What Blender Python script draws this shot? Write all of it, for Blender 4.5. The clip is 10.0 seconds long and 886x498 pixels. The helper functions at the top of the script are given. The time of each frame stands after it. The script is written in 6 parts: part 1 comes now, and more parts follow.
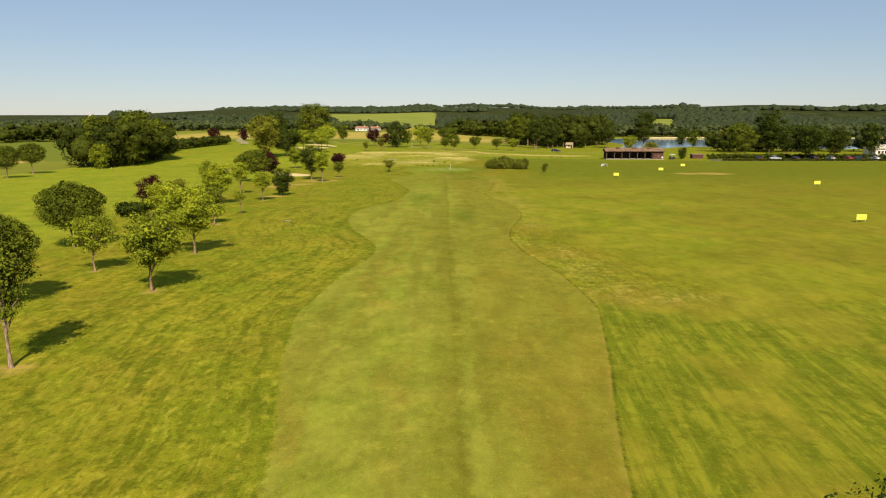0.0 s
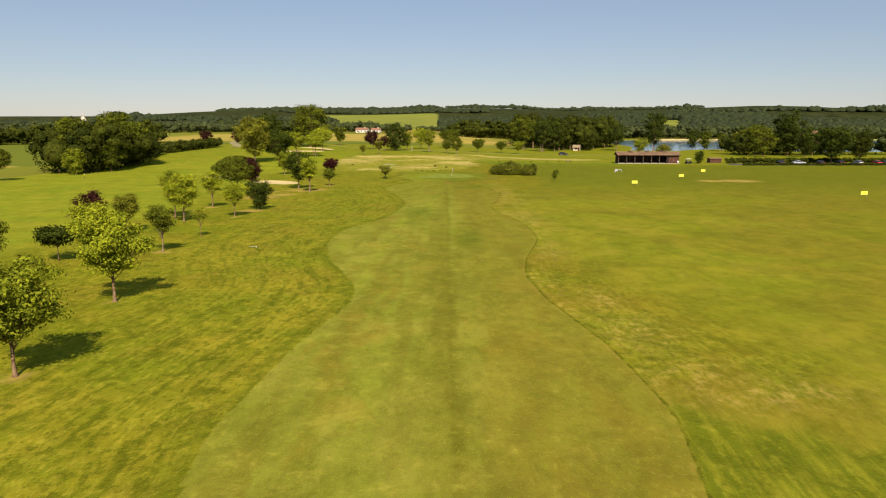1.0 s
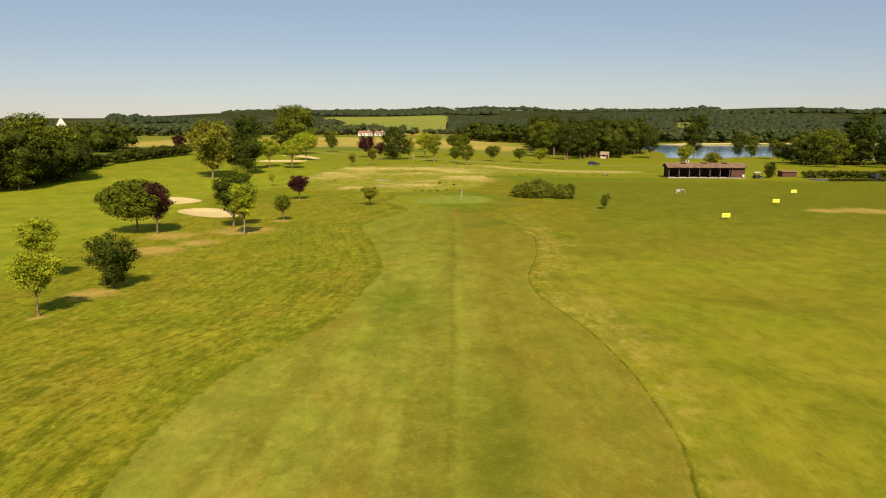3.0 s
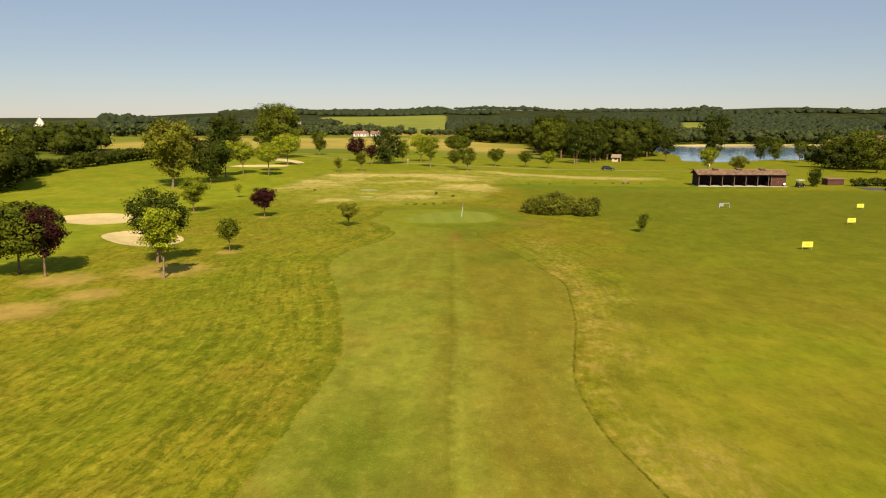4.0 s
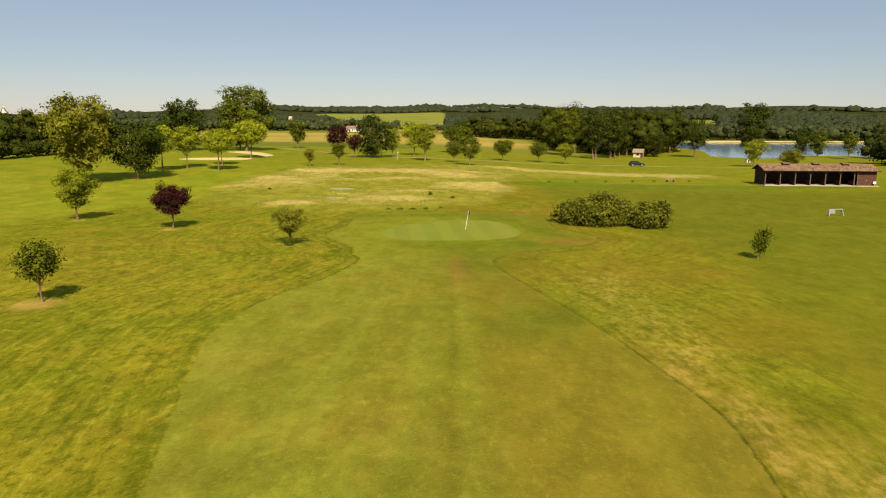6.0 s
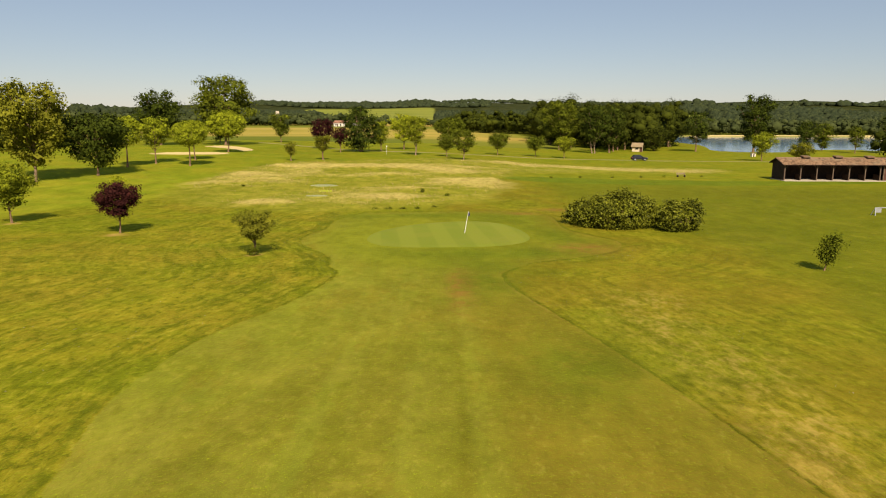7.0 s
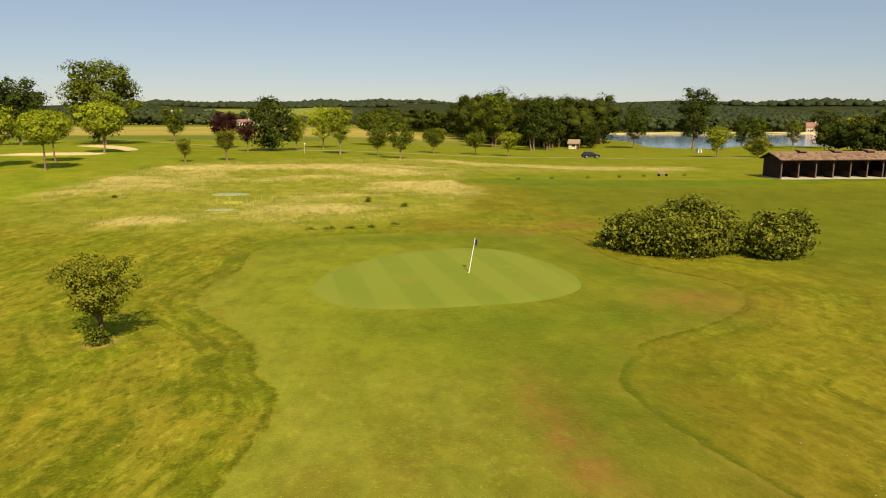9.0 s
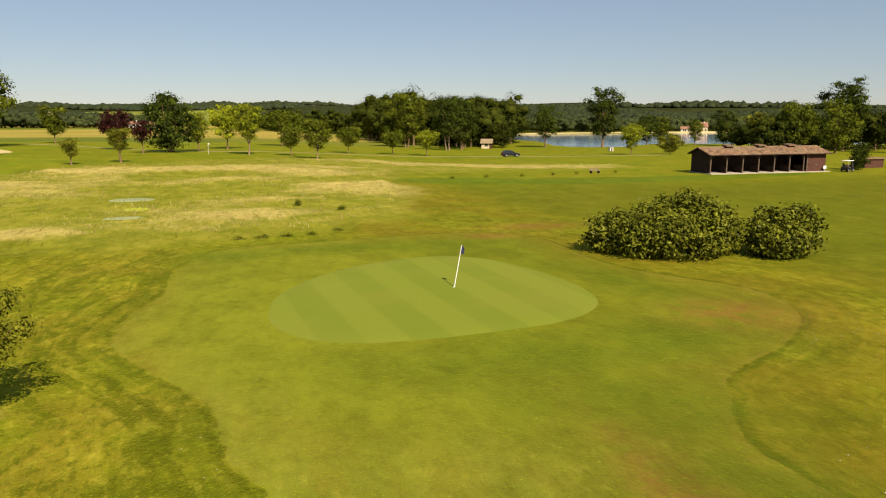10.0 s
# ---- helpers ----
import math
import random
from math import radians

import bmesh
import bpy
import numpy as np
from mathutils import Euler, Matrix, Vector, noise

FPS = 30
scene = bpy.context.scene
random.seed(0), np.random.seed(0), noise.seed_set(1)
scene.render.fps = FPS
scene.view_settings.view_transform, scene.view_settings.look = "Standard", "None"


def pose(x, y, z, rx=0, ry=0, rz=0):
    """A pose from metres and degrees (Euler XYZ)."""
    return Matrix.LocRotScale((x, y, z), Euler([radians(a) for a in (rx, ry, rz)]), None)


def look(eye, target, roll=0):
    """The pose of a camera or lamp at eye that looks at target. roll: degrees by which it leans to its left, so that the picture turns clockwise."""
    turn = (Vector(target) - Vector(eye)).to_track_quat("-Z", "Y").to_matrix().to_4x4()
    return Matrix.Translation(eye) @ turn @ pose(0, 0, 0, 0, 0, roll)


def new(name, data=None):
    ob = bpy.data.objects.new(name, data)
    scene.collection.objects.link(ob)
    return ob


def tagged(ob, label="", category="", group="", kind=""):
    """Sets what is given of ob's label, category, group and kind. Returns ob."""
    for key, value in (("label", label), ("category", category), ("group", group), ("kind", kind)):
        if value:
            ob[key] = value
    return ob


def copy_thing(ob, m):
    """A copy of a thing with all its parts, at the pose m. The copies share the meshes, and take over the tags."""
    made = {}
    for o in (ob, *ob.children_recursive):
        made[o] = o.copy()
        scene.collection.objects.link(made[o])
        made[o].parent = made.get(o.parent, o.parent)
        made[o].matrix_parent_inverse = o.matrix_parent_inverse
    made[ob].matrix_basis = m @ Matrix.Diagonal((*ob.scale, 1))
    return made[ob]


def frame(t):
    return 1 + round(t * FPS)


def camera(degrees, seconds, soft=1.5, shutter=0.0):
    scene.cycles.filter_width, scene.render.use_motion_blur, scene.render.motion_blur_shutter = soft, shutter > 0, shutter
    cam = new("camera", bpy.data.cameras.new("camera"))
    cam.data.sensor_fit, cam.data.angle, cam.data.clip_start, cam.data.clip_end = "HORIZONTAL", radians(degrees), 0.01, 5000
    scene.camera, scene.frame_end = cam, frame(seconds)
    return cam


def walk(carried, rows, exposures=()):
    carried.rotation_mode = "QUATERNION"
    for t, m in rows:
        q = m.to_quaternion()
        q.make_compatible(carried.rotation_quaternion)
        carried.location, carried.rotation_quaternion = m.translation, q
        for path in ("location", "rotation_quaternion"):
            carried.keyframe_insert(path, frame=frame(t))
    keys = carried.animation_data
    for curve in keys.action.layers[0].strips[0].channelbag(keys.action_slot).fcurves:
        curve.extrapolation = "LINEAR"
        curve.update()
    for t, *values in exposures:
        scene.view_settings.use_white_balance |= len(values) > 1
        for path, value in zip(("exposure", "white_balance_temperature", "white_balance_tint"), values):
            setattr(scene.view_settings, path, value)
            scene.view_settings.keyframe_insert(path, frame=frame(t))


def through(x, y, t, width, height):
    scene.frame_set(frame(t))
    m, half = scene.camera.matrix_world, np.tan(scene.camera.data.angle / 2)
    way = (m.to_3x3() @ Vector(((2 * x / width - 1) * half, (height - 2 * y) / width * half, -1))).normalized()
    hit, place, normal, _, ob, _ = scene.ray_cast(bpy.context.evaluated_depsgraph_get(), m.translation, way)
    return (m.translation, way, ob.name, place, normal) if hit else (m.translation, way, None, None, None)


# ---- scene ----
cam = camera(64.7, 10.0, soft=1.1)
METRES, EYE, TILT, LEAN, TURN = 178.5, 11.6, -1.0, 0.0, 0.0
ROWS = [
    (0.0, 0.0, 0.0, 0.0, 0.0, -9.52, -0.0),
    (0.5, 0.0009, 0.0447, 0.0015, 0.11, -9.49, -0.0),
    (1.0, 0.0017, 0.0918, 0.0033, 0.19, -9.44, 0.01),
    (1.5, 0.0028, 0.1607, 0.0056, 0.4, -9.37, 0.01),
    (2.0, 0.004, 0.2308, 0.0078, 0.7, -9.3, -0.0),
    (2.5, 0.0047, 0.3016, 0.0095, 0.98, -9.29, -0.0),
    (4.0, 0.0046, 0.5203, 0.0143, 0.9, -9.3, -0.04),
    (4.5, 0.004, 0.5929, 0.0138, 0.9, -9.25, -0.08),
    (5.0, 0.0036, 0.6526, 0.0081, 0.91, -9.24, -0.14),
    (5.5, 0.0033, 0.6989, 0.0019, 0.9, -9.27, -0.21),
    (7.0, -0.0008, 0.8, -0.0067, -0.07, -9.73, -0.16),
    (7.5, -0.0071, 0.8389, -0.0086, -0.9, -9.84, -0.13),
    (8.0, -0.0142, 0.8809, -0.01, -2.13, -9.91, -0.07),
    (8.5, -0.021, 0.9195, -0.012, -4.06, -9.85, 0.01),
    (9.0, -0.0279, 0.9469, -0.0147, -7.65, -9.68, 0.11),
    (9.5, -0.0354, 0.9678, -0.0174, -11.79, -9.6, 0.26),
    (10.0, -0.0431, 0.9931, -0.0196, -15.83, -9.52, 0.44),
]
walk(cam, [(t, pose(0, 0, EYE, TILT, LEAN, TURN) @ pose(METRES * x, METRES * y, METRES * z, 90 + pitch, roll, yaw)) for t, x, y, z, yaw, pitch, roll in ROWS], exposures=[(0.0, 0.73, 6400, 17), (0.7, 0.68, 6500, 20), (2.5, 0.66, 6750, 20), (7.5, 0.67, 6900, 20), (10.0, 0.68, 6750, 18)])

# ---- light ----
SUN_EL, SUN_AZ = radians(42.0), radians(171.0)      # the sun stands behind the flight, high in the morning
world = bpy.data.worlds.new("sky_world")
scene.world = world
world.use_nodes = True
wn = world.node_tree.nodes
sky = wn.new("ShaderNodeTexSky")
sky.sky_type, sky.sun_disc, sky.sun_elevation, sky.sun_rotation = "NISHITA", False, SUN_EL, SUN_AZ
sky.altitude, sky.air_density, sky.dust_density, sky.ozone_density = 100, 1.0, 0.12, 2.6
wn["Background"].inputs[1].default_value = 0.05
haze = wn.new("ShaderNodeMix")                       # thin summer haze evens the sky out
haze.data_type = "RGBA"
haze.inputs[0].default_value = 0.35
haze.inputs[7].default_value = (5.0, 6.6, 7.7, 1)
world.node_tree.links.new(sky.outputs[0], haze.inputs[6])
world.node_tree.links.new(haze.outputs[2], wn["Background"].inputs[0])
sun = new("sun", bpy.data.lights.new("sun", "SUN"))
sun.data.energy, sun.data.angle, sun.data.color = 5.0, radians(0.55), (1.0, 0.92, 0.76)
sun.matrix_world = look((0, 0, 0), (-math.sin(SUN_AZ) * math.cos(SUN_EL), -math.cos(SUN_AZ) * math.cos(SUN_EL), -math.sin(SUN_EL)))


# ---- materials ----
class Nodes:
    """A small builder of node materials."""

    def __init__(self, name, rough=0.8, spec=0.2, metal=0.0):
        self.m = bpy.data.materials.new(name)
        self.m.use_nodes = True
        self.t = self.m.node_tree
        self.b = self.t.nodes["Principled BSDF"]
        self.b.inputs["Roughness"].default_value = rough
        self.b.inputs["Specular IOR Level"].default_value = spec
        self.b.inputs["Metallic"].default_value = metal

    def set(self, sock, v):
        if isinstance(v, bpy.types.NodeSocket):
            self.t.links.new(v, sock)
        elif isinstance(v, tuple) and len(v) == 3 and sock.type == "RGBA":
            sock.default_value = (*v, 1)
        else:
            sock.default_value = v

    def node(self, kind, out=0, props=(), **ins):
        n = self.t.nodes.new(kind)
        for k, v in props:
            if k == "op":
                n.operation = v
            elif k == "blend":
                n.blend_type = v
            elif k == "data":
                n.data_type = v
            elif k == "attr":
                n.attribute_name = v
            elif k == "interp":
                n.interpolation_type = v
        for k, v in ins.items():
            self.set(n.inputs[int(k[1:])] if k[0] == "i" and k[1:].isdigit() else n.inputs[k], v)
        return n.outputs[out]

    def attr(self, name):
        return self.node("ShaderNodeAttribute", "Fac", (("attr", name),))

    def pos(self):
        return self.node("ShaderNodeNewGeometry", "Position")

    def math(self, op, a, b=0.0, c=0.0):
        return self.node("ShaderNodeMath", 0, (("op", op),), i0=a, i1=b, i2=c)

    def scaled(self, v, s):
        return self.node("ShaderNodeVectorMath", 0, (("op", "MULTIPLY"),), i0=v, i1=s)

    def noise(self, v, scale, detail=3.0, rough=0.55):
        return self.node("ShaderNodeTexNoise", "Fac", Vector=v, Scale=scale, Detail=detail, Roughness=rough)

    def step(self, v, lo, hi, a=0.0, b=1.0):
        return self.node("ShaderNodeMapRange", 0, (("interp", "SMOOTHSTEP"),), i0=v, i1=lo, i2=hi, i3=a, i4=b)

    def mix(self, f, a, b, blend="MIX"):
        return self.node("ShaderNodeMix", 2, (("data", "RGBA"), ("blend", blend)), i0=f, i6=a, i7=b)

    def bump(self, hgt, strength=0.3, dist=0.05):
        n = self.node("ShaderNodeBump", 0, (), Strength=strength, Distance=dist, Height=hgt)
        self.set(self.b.inputs["Normal"], n)

    def base(self, c):
        self.set(self.b.inputs["Base Color"], c)
        return self

    def xyz(self, v):
        n = self.t.nodes.new("ShaderNodeSeparateXYZ")
        self.t.links.new(v, n.inputs[0])
        return n.outputs

    def vec(self, x, y, z=0.0):
        return self.node("ShaderNodeCombineXYZ", 0, (), i0=x, i1=y, i2=z)


def plain(name, col, rough=0.7, spec=0.3, metal=0.0, var=0.25, scale=3.0, bump=0.0):
    """A surface of one colour with grain and stains at two scales."""
    n = Nodes(name, rough, spec, metal)
    co = n.node("ShaderNodeTexCoord", "Object")
    f = n.math("ADD", n.math("MULTIPLY", n.noise(co, scale, 4), 0.6), n.math("MULTIPLY", n.noise(co, scale * 9, 3), 0.4))
    dark, light = tuple(c * (1 - var) for c in col), tuple(min(1, c * (1 + var)) for c in col)
    n.base(n.mix(n.step(f, 0.3, 0.7), dark, light))
    if bump:
        n.bump(f, bump, 0.02)
    return n.m


def foliage(name, dark, light, through=0.35, rough=0.5, spec=0.06):
    """Leaves that differ one from another and let some light through."""
    dark, light = tuple(c * 0.75 for c in dark), tuple(c * 0.82 for c in light)
    n = Nodes(name, rough, spec)
    isl = n.node("ShaderNodeNewGeometry", "Random Per Island")
    big = n.noise(n.pos(), 0.45, 2)
    f = n.math("ADD", n.math("MULTIPLY", isl, 0.7), n.math("MULTIPLY", n.step(big, 0.3, 0.7), 0.3))
    rnd = n.node("ShaderNodeObjectInfo", "Random")
    col = n.mix(f, dark, light)
    col = n.mix(n.math("MULTIPLY", rnd, 0.25), col, tuple(c * 0.7 for c in light))
    n.base(col)
    tr = n.t.nodes.new("ShaderNodeBsdfTranslucent")
    n.set(tr.inputs[0], col)
    ms = n.t.nodes.new("ShaderNodeMixShader")
    ms.inputs[0].default_value = through
    n.t.links.new(n.b.outputs[0], ms.inputs[1])
    n.t.links.new(tr.outputs[0], ms.inputs[2])
    n.t.links.new(ms.outputs[0], n.t.nodes["Material Output"].inputs[0])
    return n.m


def bark(name, dark, light):
    n = Nodes(name, 0.9, 0.1)
    co = n.scaled(n.node("ShaderNodeTexCoord", "Object"), (6.0, 6.0, 1.2))
    f = n.noise(co, 2.5, 5, 0.65)
    n.base(n.mix(n.step(f, 0.35, 0.65), dark, light))
    n.bump(f, 0.6, 0.05)
    return n.m


LIME = foliage("leaf_lime", (0.085, 0.125, 0.008), (0.460, 0.490, 0.022), 0.20, 0.7, 0.03)
FRESH = foliage("leaf_fresh", (0.042, 0.068, 0.006), (0.330, 0.360, 0.018), 0.16, 0.7, 0.03)
GREEN = foliage("leaf_green", (0.024, 0.040, 0.004), (0.170, 0.195, 0.013), 0.10, 0.7, 0.03)
DEEP = foliage("leaf_deep", (0.010, 0.020, 0.003), (0.075, 0.098, 0.009), 0.06, 0.7, 0.03)
PINE = foliage("pine_needles", (0.060, 0.085, 0.005), (0.360, 0.400, 0.020), 0.05, 0.8, 0.02)
PINE_DARK = foliage("dark_pine_needles", (0.016, 0.027, 0.004), (0.140, 0.165, 0.011), 0.05, 0.8, 0.02)
PLUM = foliage("leaf_plum", (0.018, 0.006, 0.007), (0.075, 0.022, 0.016), 0.15, 0.7, 0.03)
OLIVE = foliage("leaf_olive", (0.070, 0.080, 0.008), (0.300, 0.295, 0.024), 0.25, 0.7, 0.03)
LAUREL = foliage("leaf_laurel", (0.008, 0.016, 0.002), (0.235, 0.245, 0.018), 0.05, 0.5, 0.06)
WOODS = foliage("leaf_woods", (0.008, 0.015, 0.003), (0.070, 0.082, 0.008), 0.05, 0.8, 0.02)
# woods leaves for the distant belts, with bluish haze put into the colour
HAZYWOODS = foliage("leaf_hazy_woods", (0.024, 0.036, 0.013), (0.084, 0.100, 0.030), 0.06, 0.8, 0.02)


def far_forest():
    """Crowns too far off to show leaves: dark gaps and lit tops painted by noise at two scales."""
    n = Nodes("far_forest_crowns", 0.9, 0.02)
    p = n.pos()
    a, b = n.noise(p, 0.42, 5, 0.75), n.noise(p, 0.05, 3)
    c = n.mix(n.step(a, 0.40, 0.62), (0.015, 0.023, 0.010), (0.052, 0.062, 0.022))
    # distance haze, painted as a bluish grey-green over part of the crowns
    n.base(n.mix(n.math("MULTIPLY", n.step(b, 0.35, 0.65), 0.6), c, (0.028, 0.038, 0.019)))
    n.bump(a, 0.5, 2.0)
    return n.m


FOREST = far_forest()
STRAW = foliage("dry_grass", (0.36, 0.29, 0.08), (0.60, 0.48, 0.18), 0.35)
BLADES = foliage("green_grass", (0.22, 0.23, 0.015), (0.38, 0.36, 0.035), 0.5)
BARK = bark("bark_brown", (0.085, 0.052, 0.028), (0.25, 0.160, 0.086))
BARK_PALE = bark("bark_pale", (0.11, 0.073, 0.042), (0.29, 0.205, 0.125))
SAND = plain("bunker_sand", (0.46, 0.36, 0.15), 0.95, 0.1, 0, 0.12, 0.7, 0.3)
GRAVEL = plain("gravel_track", (0.24, 0.21, 0.09), 0.95, 0.1, 0, 0.2, 0.5, 0.2)
YELLOW = plain("yellow_board", (0.62, 0.58, 0.06), 0.5, 0.3, 0, 0.08, 2.0)
WHITE = plain("white_paint", (0.78, 0.76, 0.70), 0.6, 0.3, 0, 0.08, 2.0)
STEEL = plain("grey_steel", (0.45, 0.46, 0.45), 0.4, 0.5, 0.6, 0.1, 3.0)
DARKWOOD = plain("dark_stained_boards", (0.032, 0.017, 0.011), 0.75, 0.2, 0, 0.35, 1.5, 0.2)
REDWOOD = plain("red_brown_boards", (0.080, 0.034, 0.020), 0.75, 0.2, 0, 0.3, 1.5, 0.2)
POSTWOOD = plain("post_timber", (0.11, 0.075, 0.05), 0.8, 0.2, 0, 0.3, 2.0, 0.2)
TEAK = plain("weathered_bench_wood", (0.24, 0.18, 0.10), 0.85, 0.2, 0, 0.25, 2.0)
CONCRETE = plain("concrete_slab", (0.37, 0.32, 0.23), 0.9, 0.2, 0, 0.15, 1.0, 0.2)
PLASTER = plain("house_plaster", (0.62, 0.57, 0.47), 0.85, 0.2, 0, 0.08, 0.5)
STONE = plain("pale_rubble_stone", (0.50, 0.42, 0.27), 0.9, 0.2, 0, 0.15, 1.2, 0.3)
ROOFRED = plain("red_roof_tiles", (0.25, 0.125, 0.075), 0.85, 0.2, 0, 0.25, 1.0, 0.3)
NAVY = plain("navy_car_paint", (0.006, 0.007, 0.012), 0.5, 0.2, 0.0, 0.05, 1.0)
GREYCAR = plain("silver_car_paint", (0.5, 0.5, 0.5), 0.3, 0.5, 0.5, 0.05, 1.0)
WHITECAR = plain("white_car_paint", (0.78, 0.78, 0.76), 0.3, 0.5, 0.0, 0.04, 1.0)
REDCAR = plain("red_car_paint", (0.42, 0.02, 0.02), 0.3, 0.5, 0.0, 0.05, 1.0)
BLACKCAR = plain("black_car_paint", (0.012, 0.012, 0.013), 0.25, 0.5, 0.1, 0.05, 1.0)
GLASS = plain("car_glass", (0.015, 0.018, 0.02), 0.08, 0.6, 0, 0.05, 1.0)
ASPHALT = plain("car_park_asphalt", (0.07, 0.068, 0.06), 0.9, 0.2, 0, 0.2, 0.5)
RUBBER = plain("tyre_rubber", (0.02, 0.02, 0.02), 0.9, 0.2, 0, 0.1, 4.0)
LAMP = plain("clear_lamp_glass", (0.75, 0.75, 0.72), 0.15, 0.6, 0, 0.05, 4.0)
REDLAMP = plain("red_lamp_glass", (0.45, 0.02, 0.02), 0.2, 0.6, 0, 0.05, 4.0)
FLAGBLUE = plain("blue_flag_cloth", (0.07, 0.08, 0.15), 0.8, 0.2, 0, 0.1, 6.0)


def tile_material():
    """Weathered canal tiles: every tile has its own shade."""
    n = Nodes("weathered_clay_tiles", 0.9, 0.15)
    isl = n.node("ShaderNodeNewGeometry", "Random Per Island")
    big = n.noise(n.pos(), 0.6, 4)
    c = n.mix(isl, (0.075, 0.045, 0.026), (0.270, 0.165, 0.090))
    c = n.mix(n.step(big, 0.52, 0.70, 0, 0.75), c, (0.185, 0.145, 0.088))
    n.base(c)
    return n.m


TILES = tile_material()


def water_material():
    n = Nodes("lake_water", 0.06, 0.5)
    p = n.pos()
    n.base(n.mix(n.noise(p, 0.02, 2), (0.12, 0.23, 0.34), (0.14, 0.26, 0.38)))
    n.bump(n.noise(n.scaled(p, (0.5, 1.6, 1.0)), 0.9, 3), 0.15, 0.10)
    return n.m


WATER = water_material()


def turf_material():
    """Rough, fairway, apron, range, tall grass, fields: one sheet, told apart by the zones laid out on the plan."""
    n = Nodes("turf", 0.95, 0.03)
    n.b.inputs["Sheen Roughness"].default_value = 0.32
    n.b.inputs["Sheen Tint"].default_value = (0.55, 0.68, 0.02, 1)
    p = n.pos()
    x, y, z = n.xyz(p)
    fw, grn, fes, rng, lfw, fld, wood = (n.attr(k) for k in ("fw", "surround", "fescue", "range", "leftfw", "fields", "dry"))
    right = n.step(x, -2.0, 2.0)
    tiny = n.noise(p, 6.5, 4, 0.7)
    tuft = n.noise(n.scaled(p, (1.0, 0.55, 1.0)), 2.6, 5, 0.7)
    fine = n.noise(p, 0.9, 5, 0.65)
    mid = n.noise(p, 0.16, 4, 0.6)
    wide = n.noise(p, 0.035, 3, 0.5)
    clump = n.noise(n.scaled(p, (1.0, 0.75, 1.0)), 1.05, 6, 0.74)
    patch = n.noise(n.node("ShaderNodeVectorMath", 0, (("op", "ADD"),), i0=p, i1=(31.0, 7.0, 0.0)), 0.105, 4, 0.6)
    # mowing lines follow the fairway's edge
    sway = n.math("MULTIPLY", n.math("SUBTRACT", fine, 0.5), 0.5)
    along = n.math("ADD", fw, sway)
    lines = n.noise(n.vec(n.math("MULTIPLY", along, 1.3), n.math("MULTIPLY", y, 0.10)), 1.0, 4, 0.6)
    lines2 = n.noise(n.vec(n.math("MULTIPLY", along, 3.0), n.math("MULTIPLY", y, 0.25), 3.0), 1.0, 4, 0.7)
    close = n.step(fw, 6.0, 22.0, 1.0, 0.55)
    # rough: green and brown growth in patches, tufts light and dark
    rough = n.mix(n.step(mid, 0.36, 0.64), (0.150, 0.172, 0.007), (0.232, 0.206, 0.013))
    rough = n.mix(n.step(patch, 0.50, 0.62, 0, 0.55), rough, (0.235, 0.168, 0.018))
    rough = n.mix(n.step(patch, 0.36, 0.46, 0.50, 0.0), rough, (0.128, 0.172, 0.006))
    rough = n.mix(n.math("MULTIPLY", close, n.step(lines2, 0.48, 0.68, 0, 0.60)), rough, (0.315, 0.280, 0.028))
    rough = n.mix(n.math("MULTIPLY", close, n.math("MULTIPLY", n.step(lines, 0.49, 0.61, 0, 0.85), n.step(clump, 0.36, 0.56, 0.25, 1.0))), rough, (0.086, 0.098, 0.004))
    rough = n.mix(n.step(clump, 0.52, 0.64, 0, 0.72), rough, (0.082, 0.090, 0.004))
    rough = n.mix(n.step(clump, 0.34, 0.45, 0.48, 0.0), rough, (0.335, 0.315, 0.028))
    rough = n.mix(n.step(tuft, 0.52, 0.63, 0.0, 0.75), rough, (0.072, 0.082, 0.004))
    rough = n.mix(n.step(tuft, 0.34, 0.45, 0.50, 0.0), rough, (0.380, 0.335, 0.036))
    rough = n.mix(n.step(tiny, 0.48, 0.72, 0.0, 0.35), rough, (0.080, 0.086, 0.004))
    rough = n.mix(n.math("MULTIPLY", right, n.step(patch, 0.40, 0.58, 0.15, 0.55)), rough, (0.170, 0.122, 0.010))
    # the start of the hole on the right: long dark grass, combed by the mower
    comb = n.noise(n.vec(n.math("ADD", n.math("MULTIPLY", x, 1.7), n.math("MULTIPLY", y, -0.16)), n.math("MULTIPLY", y, 0.10), 9.0), 1.0, 5, 0.65)
    dark = n.mix(n.step(comb, 0.42, 0.60), (0.098, 0.122, 0.006), (0.200, 0.205, 0.014))
    dark = n.mix(n.step(clump, 0.48, 0.64, 0, 0.70), dark, (0.070, 0.090, 0.004))
    dark = n.mix(n.step(tuft, 0.34, 0.46, 0.50, 0.0), dark, (0.260, 0.255, 0.022))
    dark = n.mix(n.step(patch, 0.50, 0.60, 0, 0.50), dark, (0.250, 0.205, 0.020))
    early = n.step(n.math("ADD", y, n.math("MULTIPLY", n.math("SUBTRACT", mid, 0.5), 16.0)), 42.0, 51.0, 1.0, 0.0)
    rough = n.mix(n.math("MULTIPLY", n.math("MULTIPLY", right, early), 0.9), rough, dark)
    # range: smoother, browner away from the fairway
    rg = n.mix(n.step(mid, 0.35, 0.65), (0.176, 0.196, 0.010), (0.222, 0.206, 0.014))
    rg = n.mix(n.step(x, 22.0, 75.0, 0, 0.60), rg, (0.150, 0.122, 0.010))
